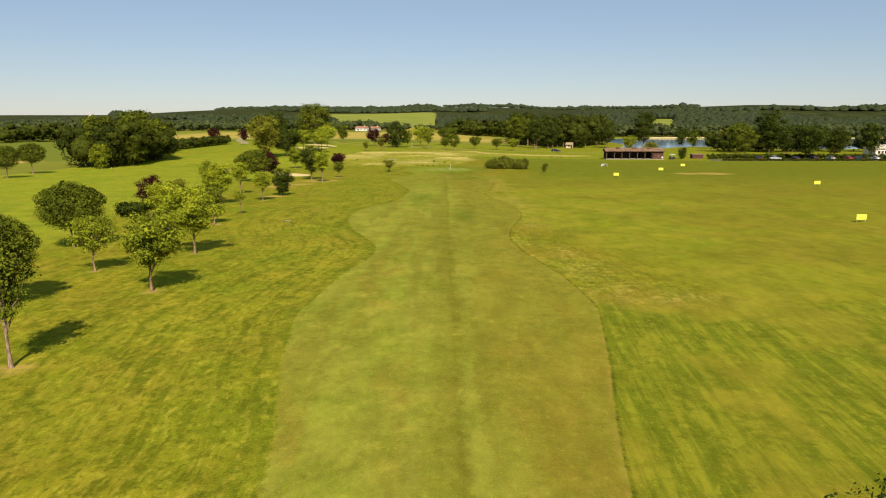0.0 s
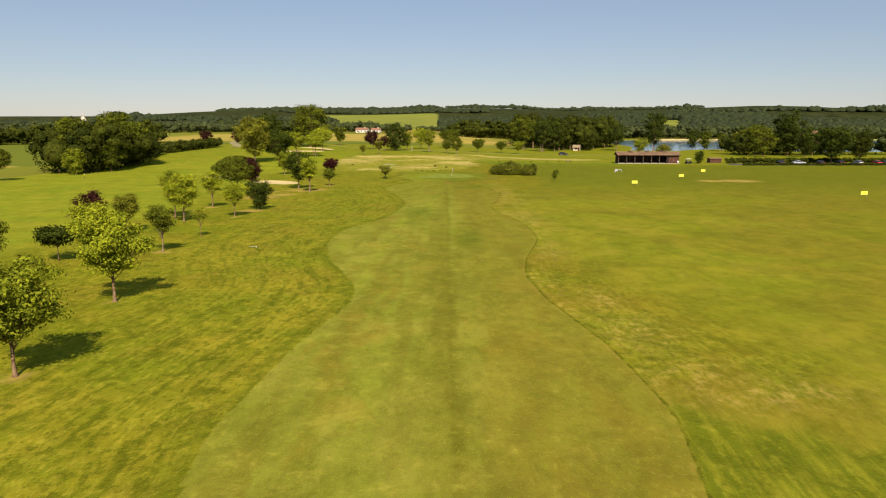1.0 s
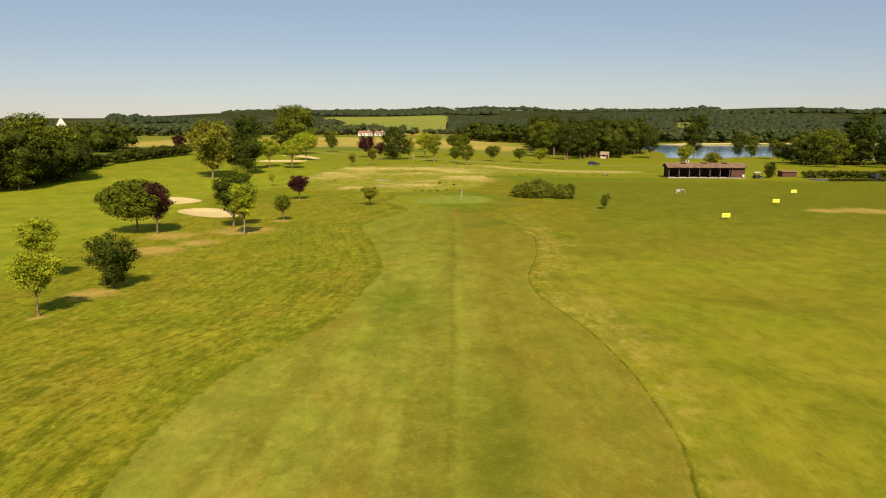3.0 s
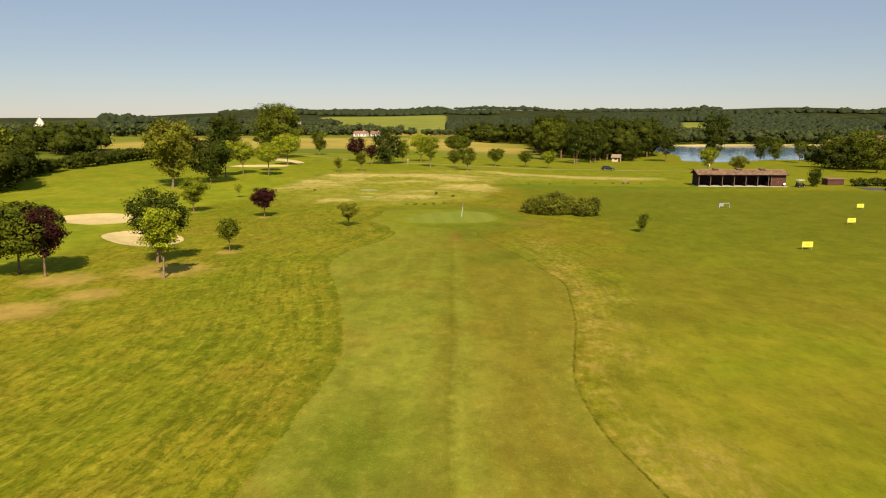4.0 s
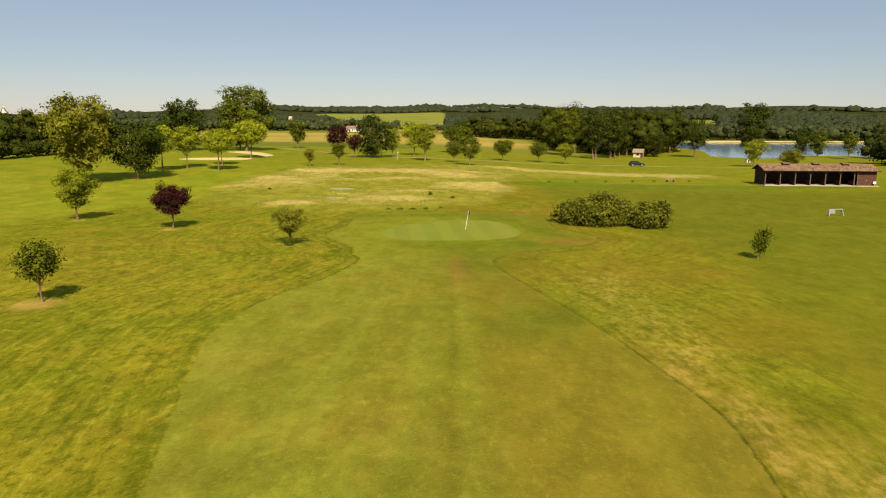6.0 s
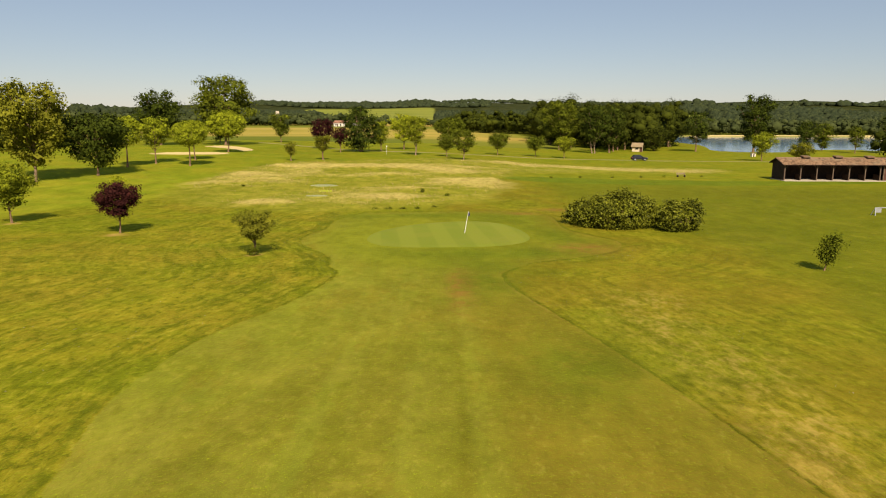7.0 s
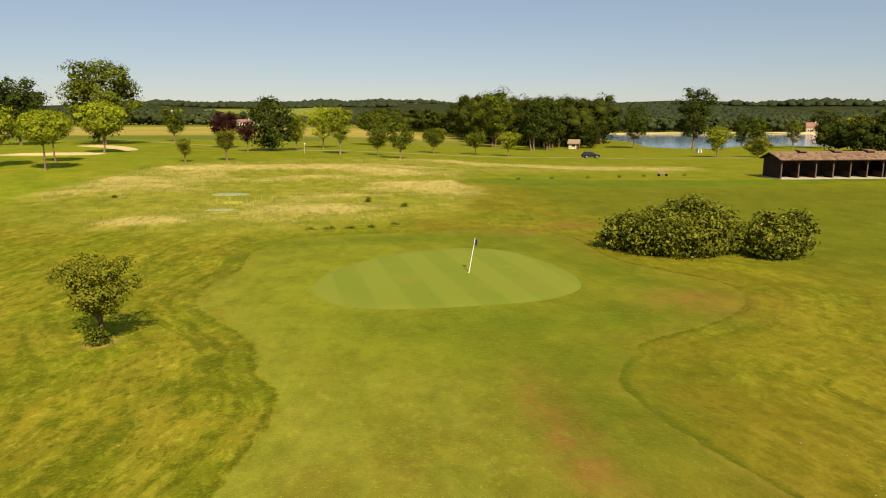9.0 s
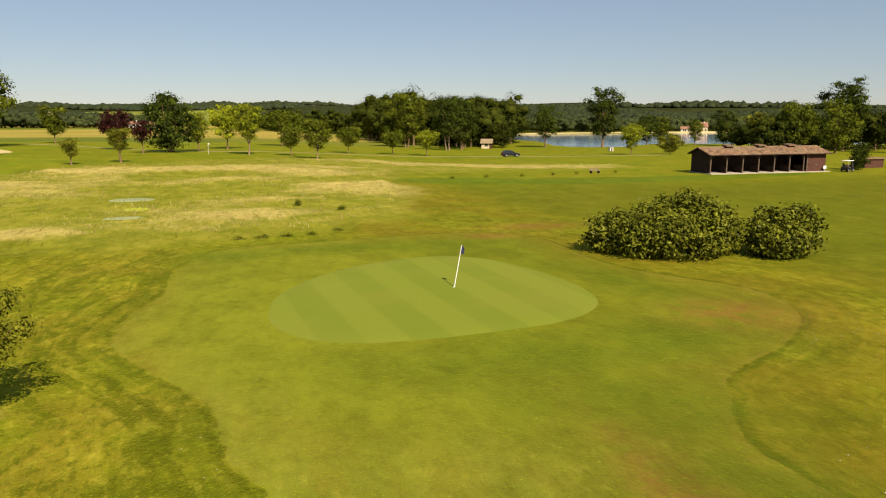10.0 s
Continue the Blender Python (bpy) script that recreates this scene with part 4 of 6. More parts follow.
def thicket(name, spots, leaf, size, label, per, category="woods", hollow=0.5, low=0.12, kind="stuff", trunk=True, lobes=9):
    """Many trees that nobody could count, as one thing: crowns of leaves over plain trunks."""
    Vs, Fs, Ts, T, n = [], [], [], [], 0
    rs = np.random.RandomState(len(spots) + 7)
    heights = ground_z(np.array([q[0] for q in spots]), np.array([q[1] for q in spots]))
    for (x, y, H, W), g in zip(spots, heights):
        L = [((x, y, g + H * 0.42), (W * 0.46, W * 0.46, H * 0.44))]
        for i in range(lobes):
            w, t = rs.uniform(0, 6.28), rs.uniform(0.3, 0.76)
            q = W * 0.40 * math.sqrt(1 - ((t - 0.42) / 0.58) ** 2)
            rr = W * rs.uniform(0.17, 0.27)
            L.append(((x + math.cos(w) * q, y + math.sin(w) * q, g + H * t), (rr, rr, rr * 0.75)))
        C, N = crown_points(L, per, rs, 0.7, max(hollow, 0.78))
        C = C + rs.normal(size=C.shape) * size * 0.2
        V, F = leaves(C, N, size, rs, 0.85)
        Vs.append(V)
        Fs.append(F + n)
        n += len(V)
        for c, r in L:
            core = BALL * rs.uniform(0.62, 0.84, (len(BALL), 1)) * np.array(r) + np.array(c)
            Vs.append(core)
            Ts.append(BALL_FACES + n)
            n += len(core)
        if trunk:
            T.append(tube([(x, y, g - 0.2), (x, y, g + H * 0.6)], [H * 0.02, H * 0.01], 5))
    root = new(name)
    tagged(root, label, category, kind=kind)
    tagged(child("foliage", mesh_mixed("foliage", np.concatenate(Vs), np.concatenate(Fs), np.concatenate(Ts), leaf), root), kind="stuff")
    if T:
        tagged(child("trunks", mesh_from("trunks", *join(T), BARK), root), kind="stuff")
    return root


def scatter(line, gap, H, W, seed, jitter=0.45):
    """Spots spread over an area of the plan, with varied heights and widths."""
    rs = np.random.RandomState(seed)
    lo, hi = line.min(0), line.max(0)
    xs, ys = np.meshgrid(np.arange(lo[0], hi[0] + gap, gap), np.arange(lo[1], hi[1] + gap, gap))
    px = xs.ravel() + rs.uniform(-jitter, jitter, xs.size) * gap
    py = ys.ravel() + rs.uniform(-jitter, jitter, xs.size) * gap
    ok = inside_distance(line, px, py) > 0
    return [(a, b, H * rs.uniform(0.7, 1.2), W * rs.uniform(0.75, 1.3)) for a, b in zip(px[ok], py[ok])]


DRY_SPOTS = [(-21.3, 32.7, 1.1), (-21.3, 49.5, 0.9), (-29.1, 57.2, 0.8), (-23.6, 65.4, 0.8), (-28.6, 86.4, 1.2), (-38.7, 101, 1.0), (-37.5, 129, 1.4),
             (-30, 116, 0.9), (-30, 124, 2.5), (-34, 146, 4.0), (-31, 152, 3.0), (-37, 158, 4.0), (-28.5, 163, 5.0), (-25.9, 174, 1.8), (-30.9, 208, 1.2),
             (-45, 215, 1.0), (-15.2, 198, 0.9), (-25, 285, 2.5), (73, 190, 6.0), (66, 190, 4.0)]

# ---- the large forms ----
build_ground()
sheet_inside("putting_green", GREEN_LINE, GREENTURF, 0.035, "smooth light green putting green mown in stripes", "golf green", 9)
for n_, line_ in enumerate(BUNKERS):
    sheet_inside("bunker", line_, SAND, 0.12, "shallow golf bunker of pale raked sand", "bunker")
k_ = len(LAKE)
lake_mesh = bpy.data.meshes.new("lake")
lake_mesh.from_pydata([(*(LAKE.mean(0) + (p - LAKE.mean(0)) * 1.06), LAKE_Z) for p in LAKE], [], [tuple(range(k_))])
lake_mesh.materials.append(WATER)
tagged(new("lake", lake_mesh), "blue lake with faint ripples behind the trees", "lake", kind="structure")
ribbon("gravel_track", [(-60, 372), (-40, 352), (-24, 336), (0, 326), (25, 330), (50, 334), (80, 336), (98, 334)], 1.5, GRAVEL, 0.05, "pale gravel cart track across the course", "track")
ribbon("entrance_road", [(-98, 345), (-104, 372), (-118, 410), (-135, 480), (-160, 620)], 4.5, GRAVEL, 0.25, "pale country road running off to the fields", "road")

# ---- trees along the left of the fairway ----
NEAR = "trees beside the fairway"
tree(-21.4, 33.0, 7.8, 3.2, GREEN, "young broadleaf tree with pale bark and deep green leaves", stem=0.014, low=0.28, size=0.16, barkmat=BARK_PALE, group=NEAR)
tree(-29.7, 45.5, 6.6, 5.4, PINE_DARK, "stone pine with a dense dark dome", low=0.25, shape="pine", size=0.14, group=NEAR)
tree(-29.1, 57.2, 5.0, 4.6, FRESH, "slender broadleaf tree with sparse yellow-green leaves", low=0.35, size=0.16, dense=0.7, barkmat=BARK_PALE, group=NEAR)
tree(-37.0, 69.0, 6.9, 6.9, PINE_DARK, "stone pine with a broad dense dome", low=0.30, shape="pine", size=0.14, group=NEAR)
tree(-21.3, 49.7, 6.4, 5.6, FRESH, "yellow-green broadleaf tree with a leaning trunk", low=0.30, size=0.18, lean=(-0.08, 0.0), group=NEAR)
tree(-23.6, 65.4, 6.9, 5.8, LIME, "bright yellow-green broadleaf tree with an open crown", low=0.28, size=0.18, group=NEAR)
tree(-31.5, 79.0, 6.2, 5.2, LIME, "bright green young tree behind a larger one", low=0.3, size=0.18, group=NEAR)
tree(-36.5, 81.6, 3.8, 5.2, DEEP, "low dark spreading tree with flat layered branches", low=0.45, size=0.24, spray=2.0, widest=0.6, group=NEAR)
tree(-28.6, 86.6, 5.1, 3.5, GREEN, "small green tree with a bare lower trunk", low=0.38, size=0.15, barkmat=BARK_PALE, group=NEAR)
tree(-39.2, 93.5, 6.1, 4.3, PLUM, "dark purple-leaved plum tree", low=0.2, size=0.16, group=NEAR)
tree(-38.7, 101.2, 5.0, 4.3, OLIVE, "olive-green small tree with brownish leaves", low=0.3, size=0.16, group=NEAR)
tree(-35.4, 111.0, 7.0, 5.6, LIME, "bright lime-green tree with a full crown", low=0.25, size=0.18, group=NEAR)
tree(-38.5, 116.0, 7.0, 4.6, FRESH, "green broadleaf tree beside a lime-green one", low=0.25, size=0.18, group=NEAR)
tree(-37.5, 129.2, 6.2, 4.1, LIME, "bright lime-green young tree", low=0.33, size=0.17, group=NEAR)
tree(-30.1, 116.5, 5.2, 4.7, LIME, "bright lime-green young tree with spreading crown", low=0.38, size=0.17, group=NEAR)
tree(-28.2, 96.9, 3.8, 2.7, FRESH, "thin sapling with sparse light leaves", low=0.45, size=0.14, dense=0.4, stem=0.012, group=NEAR)
tree(-29.0, 126.2, 5.2, 5.6, DEEP, "dark green bushy tree leafy to the ground", low=0.05, size=0.18, group=NEAR)
tree(-42.5, 160.5, 7.6, 9.8, PINE_DARK, "broad stone pine with a rounded dark green crown", low=0.28, shape="pine", size=0.18, group=NEAR)
tree(-39.4, 159.6, 7.4, 5.4, PLUM, "purple-leaved plum tree with dark crown", low=0.28, size=0.20, group=NEAR)
tree(-31.3, 166.8, 8.6, 8.0, DEEP, "dark green dense broadleaf tree", low=0.22, size=0.22, group=NEAR)
tree(-27.4, 158.9, 7.3, 5.2, LIME, "light green tree standing before a darker one", low=0.35, size=0.20, barkmat=BARK_PALE, group=NEAR)
tree(-25.9, 174.7, 4.3, 3.6, GREEN, "small round-headed green tree", low=0.33, size=0.17, group=NEAR)
tree(-31.0, 209.0, 5.3, 5.4, PLUM, "small purple-leaved plum tree", low=0.3, size=0.17, group=NEAR)
tree(-45.3, 215.5, 6.8, 5.8, FRESH, "round green tree with a short trunk", low=0.22, size=0.20, group=NEAR)
tree(-15.2, 198.0, 4.0, 4.9, OLIVE, "small gnarled tree with sparse brownish-green leaves", low=0.32, shape="vase", size=0.12, dense=0.55, stem=0.03, group=NEAR)
tree(-43.7, 236.8, 3.2, 2.6, LIME, "thin lime-green sapling on bare stem", low=0.4, size=0.16, dense=0.5, stem=0.012, group=NEAR)
tree(-63.5, 252.0, 15.4, 12.6, OLIVE, "tall plane tree with yellowish open foliage", low=0.16, size=0.46, barkmat=BARK_PALE, stem=0.016, lobes=26, widest=0.6, group=NEAR)
tree(-57.3, 259.4, 10.4, 13.2, DEEP, "spreading dark green chestnut tree", low=0.16, size=0.31, lobes=18, group=NEAR)
PINES = "umbrella pines by the bunker"
tree(-57.5, 271.0, 9.6, 7.2, PINE, "umbrella pine with a bright green dome", low=0.42, shape="pine", size=0.21, group=PINES)
tree(-54.7, 277.0, 9.0, 6.8, PINE, "umbrella pine with a rounded crown", low=0.32, shape="round", size=0.26, group=PINES)
tree(-47.3, 274.4, 8.6, 7.1, PINE, "umbrella pine with a domed bright crown", low=0.45, shape="pine", size=0.21, group=PINES)
tree(-50.0, 285.1, 8.3, 6.4, PINE, "umbrella pine with a domed crown beside another", low=0.45, shape="pine", size=0.21, group=PINES)
tree(-51.0, 310.7, 10.2, 9.7, PINE, "large umbrella pine with a round dark crown", low=0.36, shape="pine", size=0.23, group=PINES)
tree(-63.5, 350.0, 20.0, 18.5, GREEN, "very large oak with a broad billowing crown", low=0.12, size=0.51, lobes=26, group=PINES)
tree(-82.5, 350.0, 15.6, 15.5, DEEP, "large dark oak at the edge of the course", low=0.08, size=0.51, lobes=22, group=PINES)
tree(-72.0, 372.0, 11.0, 12.0, DEEP, "dark green tree between two large oaks", low=0.08, size=0.47, group=PINES)

# ---- trees behind the green ----
BACK = "trees behind the tall grass"
tree(-53.4, 377.0, 9.5, 8.6, GREEN, "vase-shaped broadleaf tree with a short trunk", low=0.22, shape="vase", size=0.31, dense=1.3, group=BACK)
tree(-31.6, 289.5, 4.0, 3.0, OLIVE, "small sparse tree with brownish leaves", low=0.3, shape="vase", size=0.19, dense=0.8, stem=0.03, group=BACK)
tree(-25.7, 294.0, 5.6, 4.4, OLIVE, "small sparse tree with a short stout trunk", low=0.35, shape="vase", size=0.20, dense=0.8, stem=0.03, group=BACK)
tree(-21.6, 329.2, 12.0, 11.4, DEEP, "large dense green tree with several stems", low=0.04, size=0.30, lobes=22, stems=3, widest=0.42, group=BACK)
tree(-33.0, 341.0, 8.4, 8.0, PLUM, "dark purple-leaved tree behind a larger green one", low=0.2, size=0.31, group=BACK)
tree(-26.5, 326.0, 6.5, 4.6, PLUM, "purple-brown tree with a slim trunk", low=0.3, size=0.26, dense=0.6, group=BACK)
tree(-16.6, 333.0, 8.0, 5.2, FRESH, "light green slender tree beside a denser one", low=0.22, size=0.27, group=BACK)
tree(-11.0, 344.0, 10.0, 9.6, LIME, "yellow-green tree with an airy crown", low=0.24, size=0.31, group=BACK)
tree(-6.6, 314.5, 9.5, 6.4, FRESH, "light green tree with pale trunk", low=0.28, size=0.29, barkmat=BARK_PALE, group=BACK)
tree(2.3, 365.0, 9.3, 10.8, PINE_DARK, "stone pine with a flat spreading crown", low=0.42, shape="pine", size=0.23, stems=2, group=BACK)
tree(4.7, 301.0, 7.0, 6.6, GREEN, "green tree with layered branches and a pale trunk", low=0.25, size=0.26, barkmat=BARK_PALE, group=BACK)
tree(1.0, 312.0, 5.6, 4.6, GREEN, "small green tree partly behind another", low=0.3, size=0.26, group=BACK)
tree(15.0, 334.5, 6.0, 6.4, GREEN, "small green round tree beyond the tall grass", low=0.3, size=0.27, group=BACK)
tree(25.7, 338.0, 5.5, 5.7, GREEN, "small green tree by the track", low=0.32, size=0.27, group=BACK)
tree(33.2, 335.0, 5.9, 5.3, FRESH, "small light green tree by the gravel track", low=0.32, size=0.27, group=BACK)
EDGE = "tall trees at the edge of the wood"
tree(41.5, 392.0, 17.0, 13.5, GREEN, "tall oak at the edge of the wood", low=0.18, size=0.42, lobes=20, stems=2, group=EDGE)
tree(49.0, 372.0, 15.5, 10.5, DEEP, "tall tree with twin pale trunks", low=0.2, size=0.41, lobes=18, stems=2, barkmat=BARK_PALE, group=EDGE)
tree(57.5, 386.0, 16.0, 12.0, DEEP, "dark green tall tree in shade", low=0.15, size=0.42, lobes=16, group=EDGE)
tree(62.0, 399.0, 14.0, 9.5, WOODS, "dark conical tree beside a pale wall", low=0.08, size=0.38, group=EDGE)
tree(80.5, 411.0, 9.5, 11.0, WOODS, "dark broad bush at the end of the wood", low=0.02, size=0.38, group=EDGE)
tree(94.5, 406.0, 15.2, 11.5, DEEP, "tall tree standing alone by the lake", low=0.16, size=0.39, lobes=16, group=EDGE)
tree(112.9, 399.0, 21.0, 14.5, DEEP, "tall poplar-like tree by the lake", low=0.14, size=0.42, lobes=20, group=EDGE)
tree(89.7, 340.6, 8.2, 8.0, FRESH, "small light green tree by the lake", low=0.2, size=0.31, group=EDGE)
tree(99.7, 338.3, 5.2, 6.6, OLIVE, "grey-green cedar with spreading branches", low=0.1, size=0.29, group=EDGE)
tree(149.3, 398.0, 9.8, 6.8, GREEN, "small round green tree before the lake", low=0.22, size=0.29, group=EDGE)
tree(139.0, 413.0, 11.5, 9.5, DEEP, "dark green tree on the lake shore", low=0.08, size=0.38, group=EDGE)
tree(147.0, 416.0, 10.5, 9.0, GREEN, "green tree beside a darker one on the lake shore", low=0.08, size=0.38, group=EDGE)
thicket("wood_park", scatter(ring([(136, 348), (150, 338), (195, 345), (205, 366), (160, 376), (142, 366)]), 9.5, 12.5, 11.5, 13), WOODS, 0.6, "dense dark trees between the car park and the lake", 800, low=0.0)
tree(161.5, 398.0, 13.5, 10.5, DEEP, "dark green tree standing by the water", low=0.1, size=0.40, group=EDGE)
tree(143.5, 359.7, 11.6, 10.4, OLIVE, "yellowish weeping willow near the lake", low=0.12, size=0.41, group=EDGE)

# ---- bushes ----
def shrub(x, y, W, D, H, leaf, label, name="bush", size=0.2, dense=1.0, seed=3, turn=0.0, lobes=26, skyline=(0.6, 0.95, 1.0, 0.9, 0.6)):
    """A wide evergreen bush, leafy down to the ground; skyline: its height along its length, as parts of H."""
    rs = np.random.RandomState(seed)
    root = empty(name, x, y, gz(x, y), turn)
    tagged(root, label, "bush")
    L = []
    for i in range(lobes):
        q, w = math.sqrt((i + 0.5) / lobes), 2.4 * i
        rr = min(W, D) * rs.uniform(0.13, 0.23)
        lx, ly = math.cos(w) * q * (W / 2 - rr * 0.7), math.sin(w) * q * (D / 2 - rr * 0.7)
        top = H * float(np.interp(lx / W + 0.5, np.linspace(0, 1, len(skyline)), skyline)) * (1 - 0.5 * (2 * ly / D) ** 2) * rs.uniform(0.78, 1.06)
        hh = max(0.25, top * 0.5)
        L.append(((lx, ly, top - hh), (rr, rr, hh)))
    area = sum(4.0 * r[0] * r[2] * 1.6 for c, r in L)
    C, N = crown_points(L, int(min(30000, dense * 2.4 * area / (size * size * 0.35))), rs, 1.0, 0.72, size * 0.9)
    ok = C[:, 2] > 0.02
    child("foliage", mesh_from("foliage", *leaves(C[ok], N[ok], size, rs, 0.45), leaf), root)
    stems = [tube([(c[0] * 0.3, c[1] * 0.3, -0.05), (c[0] * 0.7, c[1] * 0.7, c[2] * 0.5), c], [0.06, 0.045, 0.015], 5) for c, r in L]
    child("stems", mesh_from("stems", *join(stems), BARK), root)
    return root


shrub(18.1, 214.5, 8.8, 6.0, 4.2, LAUREL, "large laurel bush with glossy leaves beside the green", size=0.27, seed=5, lobes=30, skyline=(0.35, 0.62, 0.86, 0.84, 1.0, 0.86, 0.62, 0.5))
shrub(14.7, 216.4, 3.4, 3.2, 2.6, LAUREL, "laurel bush growing into a larger one", size=0.29, seed=8, lobes=18)
shrub(23.6, 212.0, 4.2, 3.8, 3.4, LAUREL, "separate rounded laurel bush with glossy leaves", size=0.29, seed=6, lobes=22, skyline=(0.5, 0.9, 0.85, 1.0, 0.6))
tree(27.6, 192.3, 3.2, 2.5, GREEN, "small dark upright bush on a short stem", name="small_tree", low=0.18, shape="vase", size=0.17, group="", lean=(0.12, 0.0))
tree(9.9, 11.6, 5.0, 6.6, DEEP, "dark-leaved tree under the start of the flight", low=0.3, size=0.08, lobes=26, dense=0.45)

# ---- woods, hedges and distance ----
hedge_front = ring([(-108, 211), (-103, 218), (-97, 236), (-101, 252), (-108, 268), (-120, 272), (-128, 255), (-118, 226)])
thicket("wood_west", scatter(hedge_front, 7.0, 14.5, 11.0, 11), WOODS, 0.46, "dark green wood of tall broadleaf trees beside a fairway", 2000, low=0.0)
tree(-102.0, 235.0, 18.5, 15.0, GREEN, "tall rounded oak at the front of the wood", low=0.05, size=0.38, lobes=26)
WEST = "oaks at the front of the wood"
tree(-108.0, 221.0, 17.0, 13.0, GREEN, "tall oak at the front of the wood", low=0.05, size=0.38, lobes=20, group=WEST)
tree(-99.5, 226.0, 11.5, 10.0, GREEN, "lower oak at the front of the wood", low=0.03, size=0.38, lobes=20, group=WEST)
tree(-102.5, 250.0, 14.5, 12.0, GREEN, "green oak in the row of the wood", low=0.03, size=0.38, lobes=20, group=WEST)
tree(-107.0, 262.0, 10.0, 9.5, GREEN, "rounded oak where the wood meets the hedge", low=0.03, size=0.36, lobes=18, group=WEST)
tree(-104.0, 214.0, 8.0, 8.0, FRESH, "light green bushy tree before the wood", low=0.03, size=0.34, lobes=18, group=WEST)
for y0, y1, hh in ((272, 284, 4.2), (290, 352, 4.6)):
    spots = [(-108 + 1.5 * math.sin(v), v, hh * (0.8 + 0.35 * abs(math.sin(v * 1.7))), 4.6) for v in np.arange(y0, y1, 2.2)]
    thicket("hedge", spots, WOODS, 0.42, "thick dark green hedge along the far fairway", 330, "hedge", low=-0.1, trunk=False)
tree(-111.0, 190.0, 8.6, 7.6, PINE_DARK, "stone pine with pale trunk by the wood", low=0.35, shape="pine", size=0.25, barkmat=BARK_PALE)
tree(-107.0, 172.0, 8.4, 7.0, PINE_DARK, "stone pine standing on the far fairway edge", low=0.3, shape="pine", size=0.25)
tree(-128.0, 395.0, 7.0, 7.0, PLUM, "dark purple tree standing beside the road", low=0.15, size=0.34)
tree(-112.0, 398.0, 6.5, 6.5, PLUM, "dark purple tree standing at the bend of the road", low=0.15, size=0.34)
far_west = ring([(-330, 330), (-245, 345), (-215, 390), (-260, 450), (-420, 420)])
thicket("wood_far_west", scatter(far_west, 13.0, 10.0, 12.0, 5), WOODS, 1.1, "distant dark wood west of the course", 110, low=0.0, trunk=False)
central = ring([(52, 402), (64, 405), (82, 424), (98, 442), (108, 470), (104, 520), (86, 580), (78, 622), (60, 596), (50, 520), (42, 450)])
thicket("wood_central", scatter(central, 9.2, 20.5, 11.5, 21), WOODS, 0.52, "dense dark green wood behind the course", 1350, low=0.0, lobes=12)
thicket("wood_wing", scatter(ring([(8, 640), (58, 612), (92, 640), (62, 690), (10, 690)]), 10.5, 16.0, 12.0, 23), WOODS, 0.9, "dark wood on the rise beyond the straw field", 300, low=0.0, trunk=False)
thicket("wood_north_west", scatter(ring([(-152, 370), (-146, 382), (-158, 420), (-190, 430), (-192, 400), (-175, 372)]), 11.0, 13.5, 13.0, 9), WOODS, 0.7, "dark wood beyond the hedge and the road", 700, low=0.0)


def canopy(name, spots, material, label):
    """Far woods as one thing: uneven rounded crowns standing shoulder to shoulder."""
    bm = bmesh.new()
    bmesh.ops.create_icosphere(bm, subdivisions=1, radius=1.0)
    base = np.array([v.co for v in bm.verts])
    tri = np.array([[v.index for v in f.verts] for f in bm.faces if f.calc_center_median().z > -0.35])
    bm.free()
    rs = np.random.RandomState(len(spots))
    S_ = np.array(spots)
    z = ground_z(S_[:, 0], S_[:, 1])
    V, F = [], []
    for k, (x, y, H, W) in enumerate(spots):
        bump = rs.uniform(0.66, 1.25, len(base))[:, None]
        V.append(base * bump * np.array([W * 0.66, W * 0.66, H * 0.48]) + np.array([x, y, z[k] + H * 0.34]))
        F.append(tri + k * len(base))
    return tagged(new(name, mesh_from(name, np.concatenate(V), np.concatenate(F), material, True)), label, "woods", kind="stuff")


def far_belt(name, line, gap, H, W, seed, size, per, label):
    thicket(name, scatter(line, gap, H, W, seed), HAZYWOODS, size, label, per, low=-0.1, trunk=False, lobes=6)


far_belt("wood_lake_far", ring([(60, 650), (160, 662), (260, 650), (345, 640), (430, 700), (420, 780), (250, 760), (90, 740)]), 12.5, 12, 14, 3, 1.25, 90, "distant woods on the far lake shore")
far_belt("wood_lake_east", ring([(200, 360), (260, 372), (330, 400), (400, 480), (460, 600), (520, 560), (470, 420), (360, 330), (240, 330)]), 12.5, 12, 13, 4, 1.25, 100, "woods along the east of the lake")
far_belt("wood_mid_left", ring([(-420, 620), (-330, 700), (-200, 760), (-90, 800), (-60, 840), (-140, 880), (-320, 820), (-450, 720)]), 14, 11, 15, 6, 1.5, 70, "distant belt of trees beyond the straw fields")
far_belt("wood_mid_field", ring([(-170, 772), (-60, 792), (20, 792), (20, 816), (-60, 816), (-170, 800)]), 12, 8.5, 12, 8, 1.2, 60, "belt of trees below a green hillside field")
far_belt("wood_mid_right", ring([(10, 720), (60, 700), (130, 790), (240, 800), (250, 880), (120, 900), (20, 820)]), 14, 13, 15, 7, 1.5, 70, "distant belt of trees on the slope")
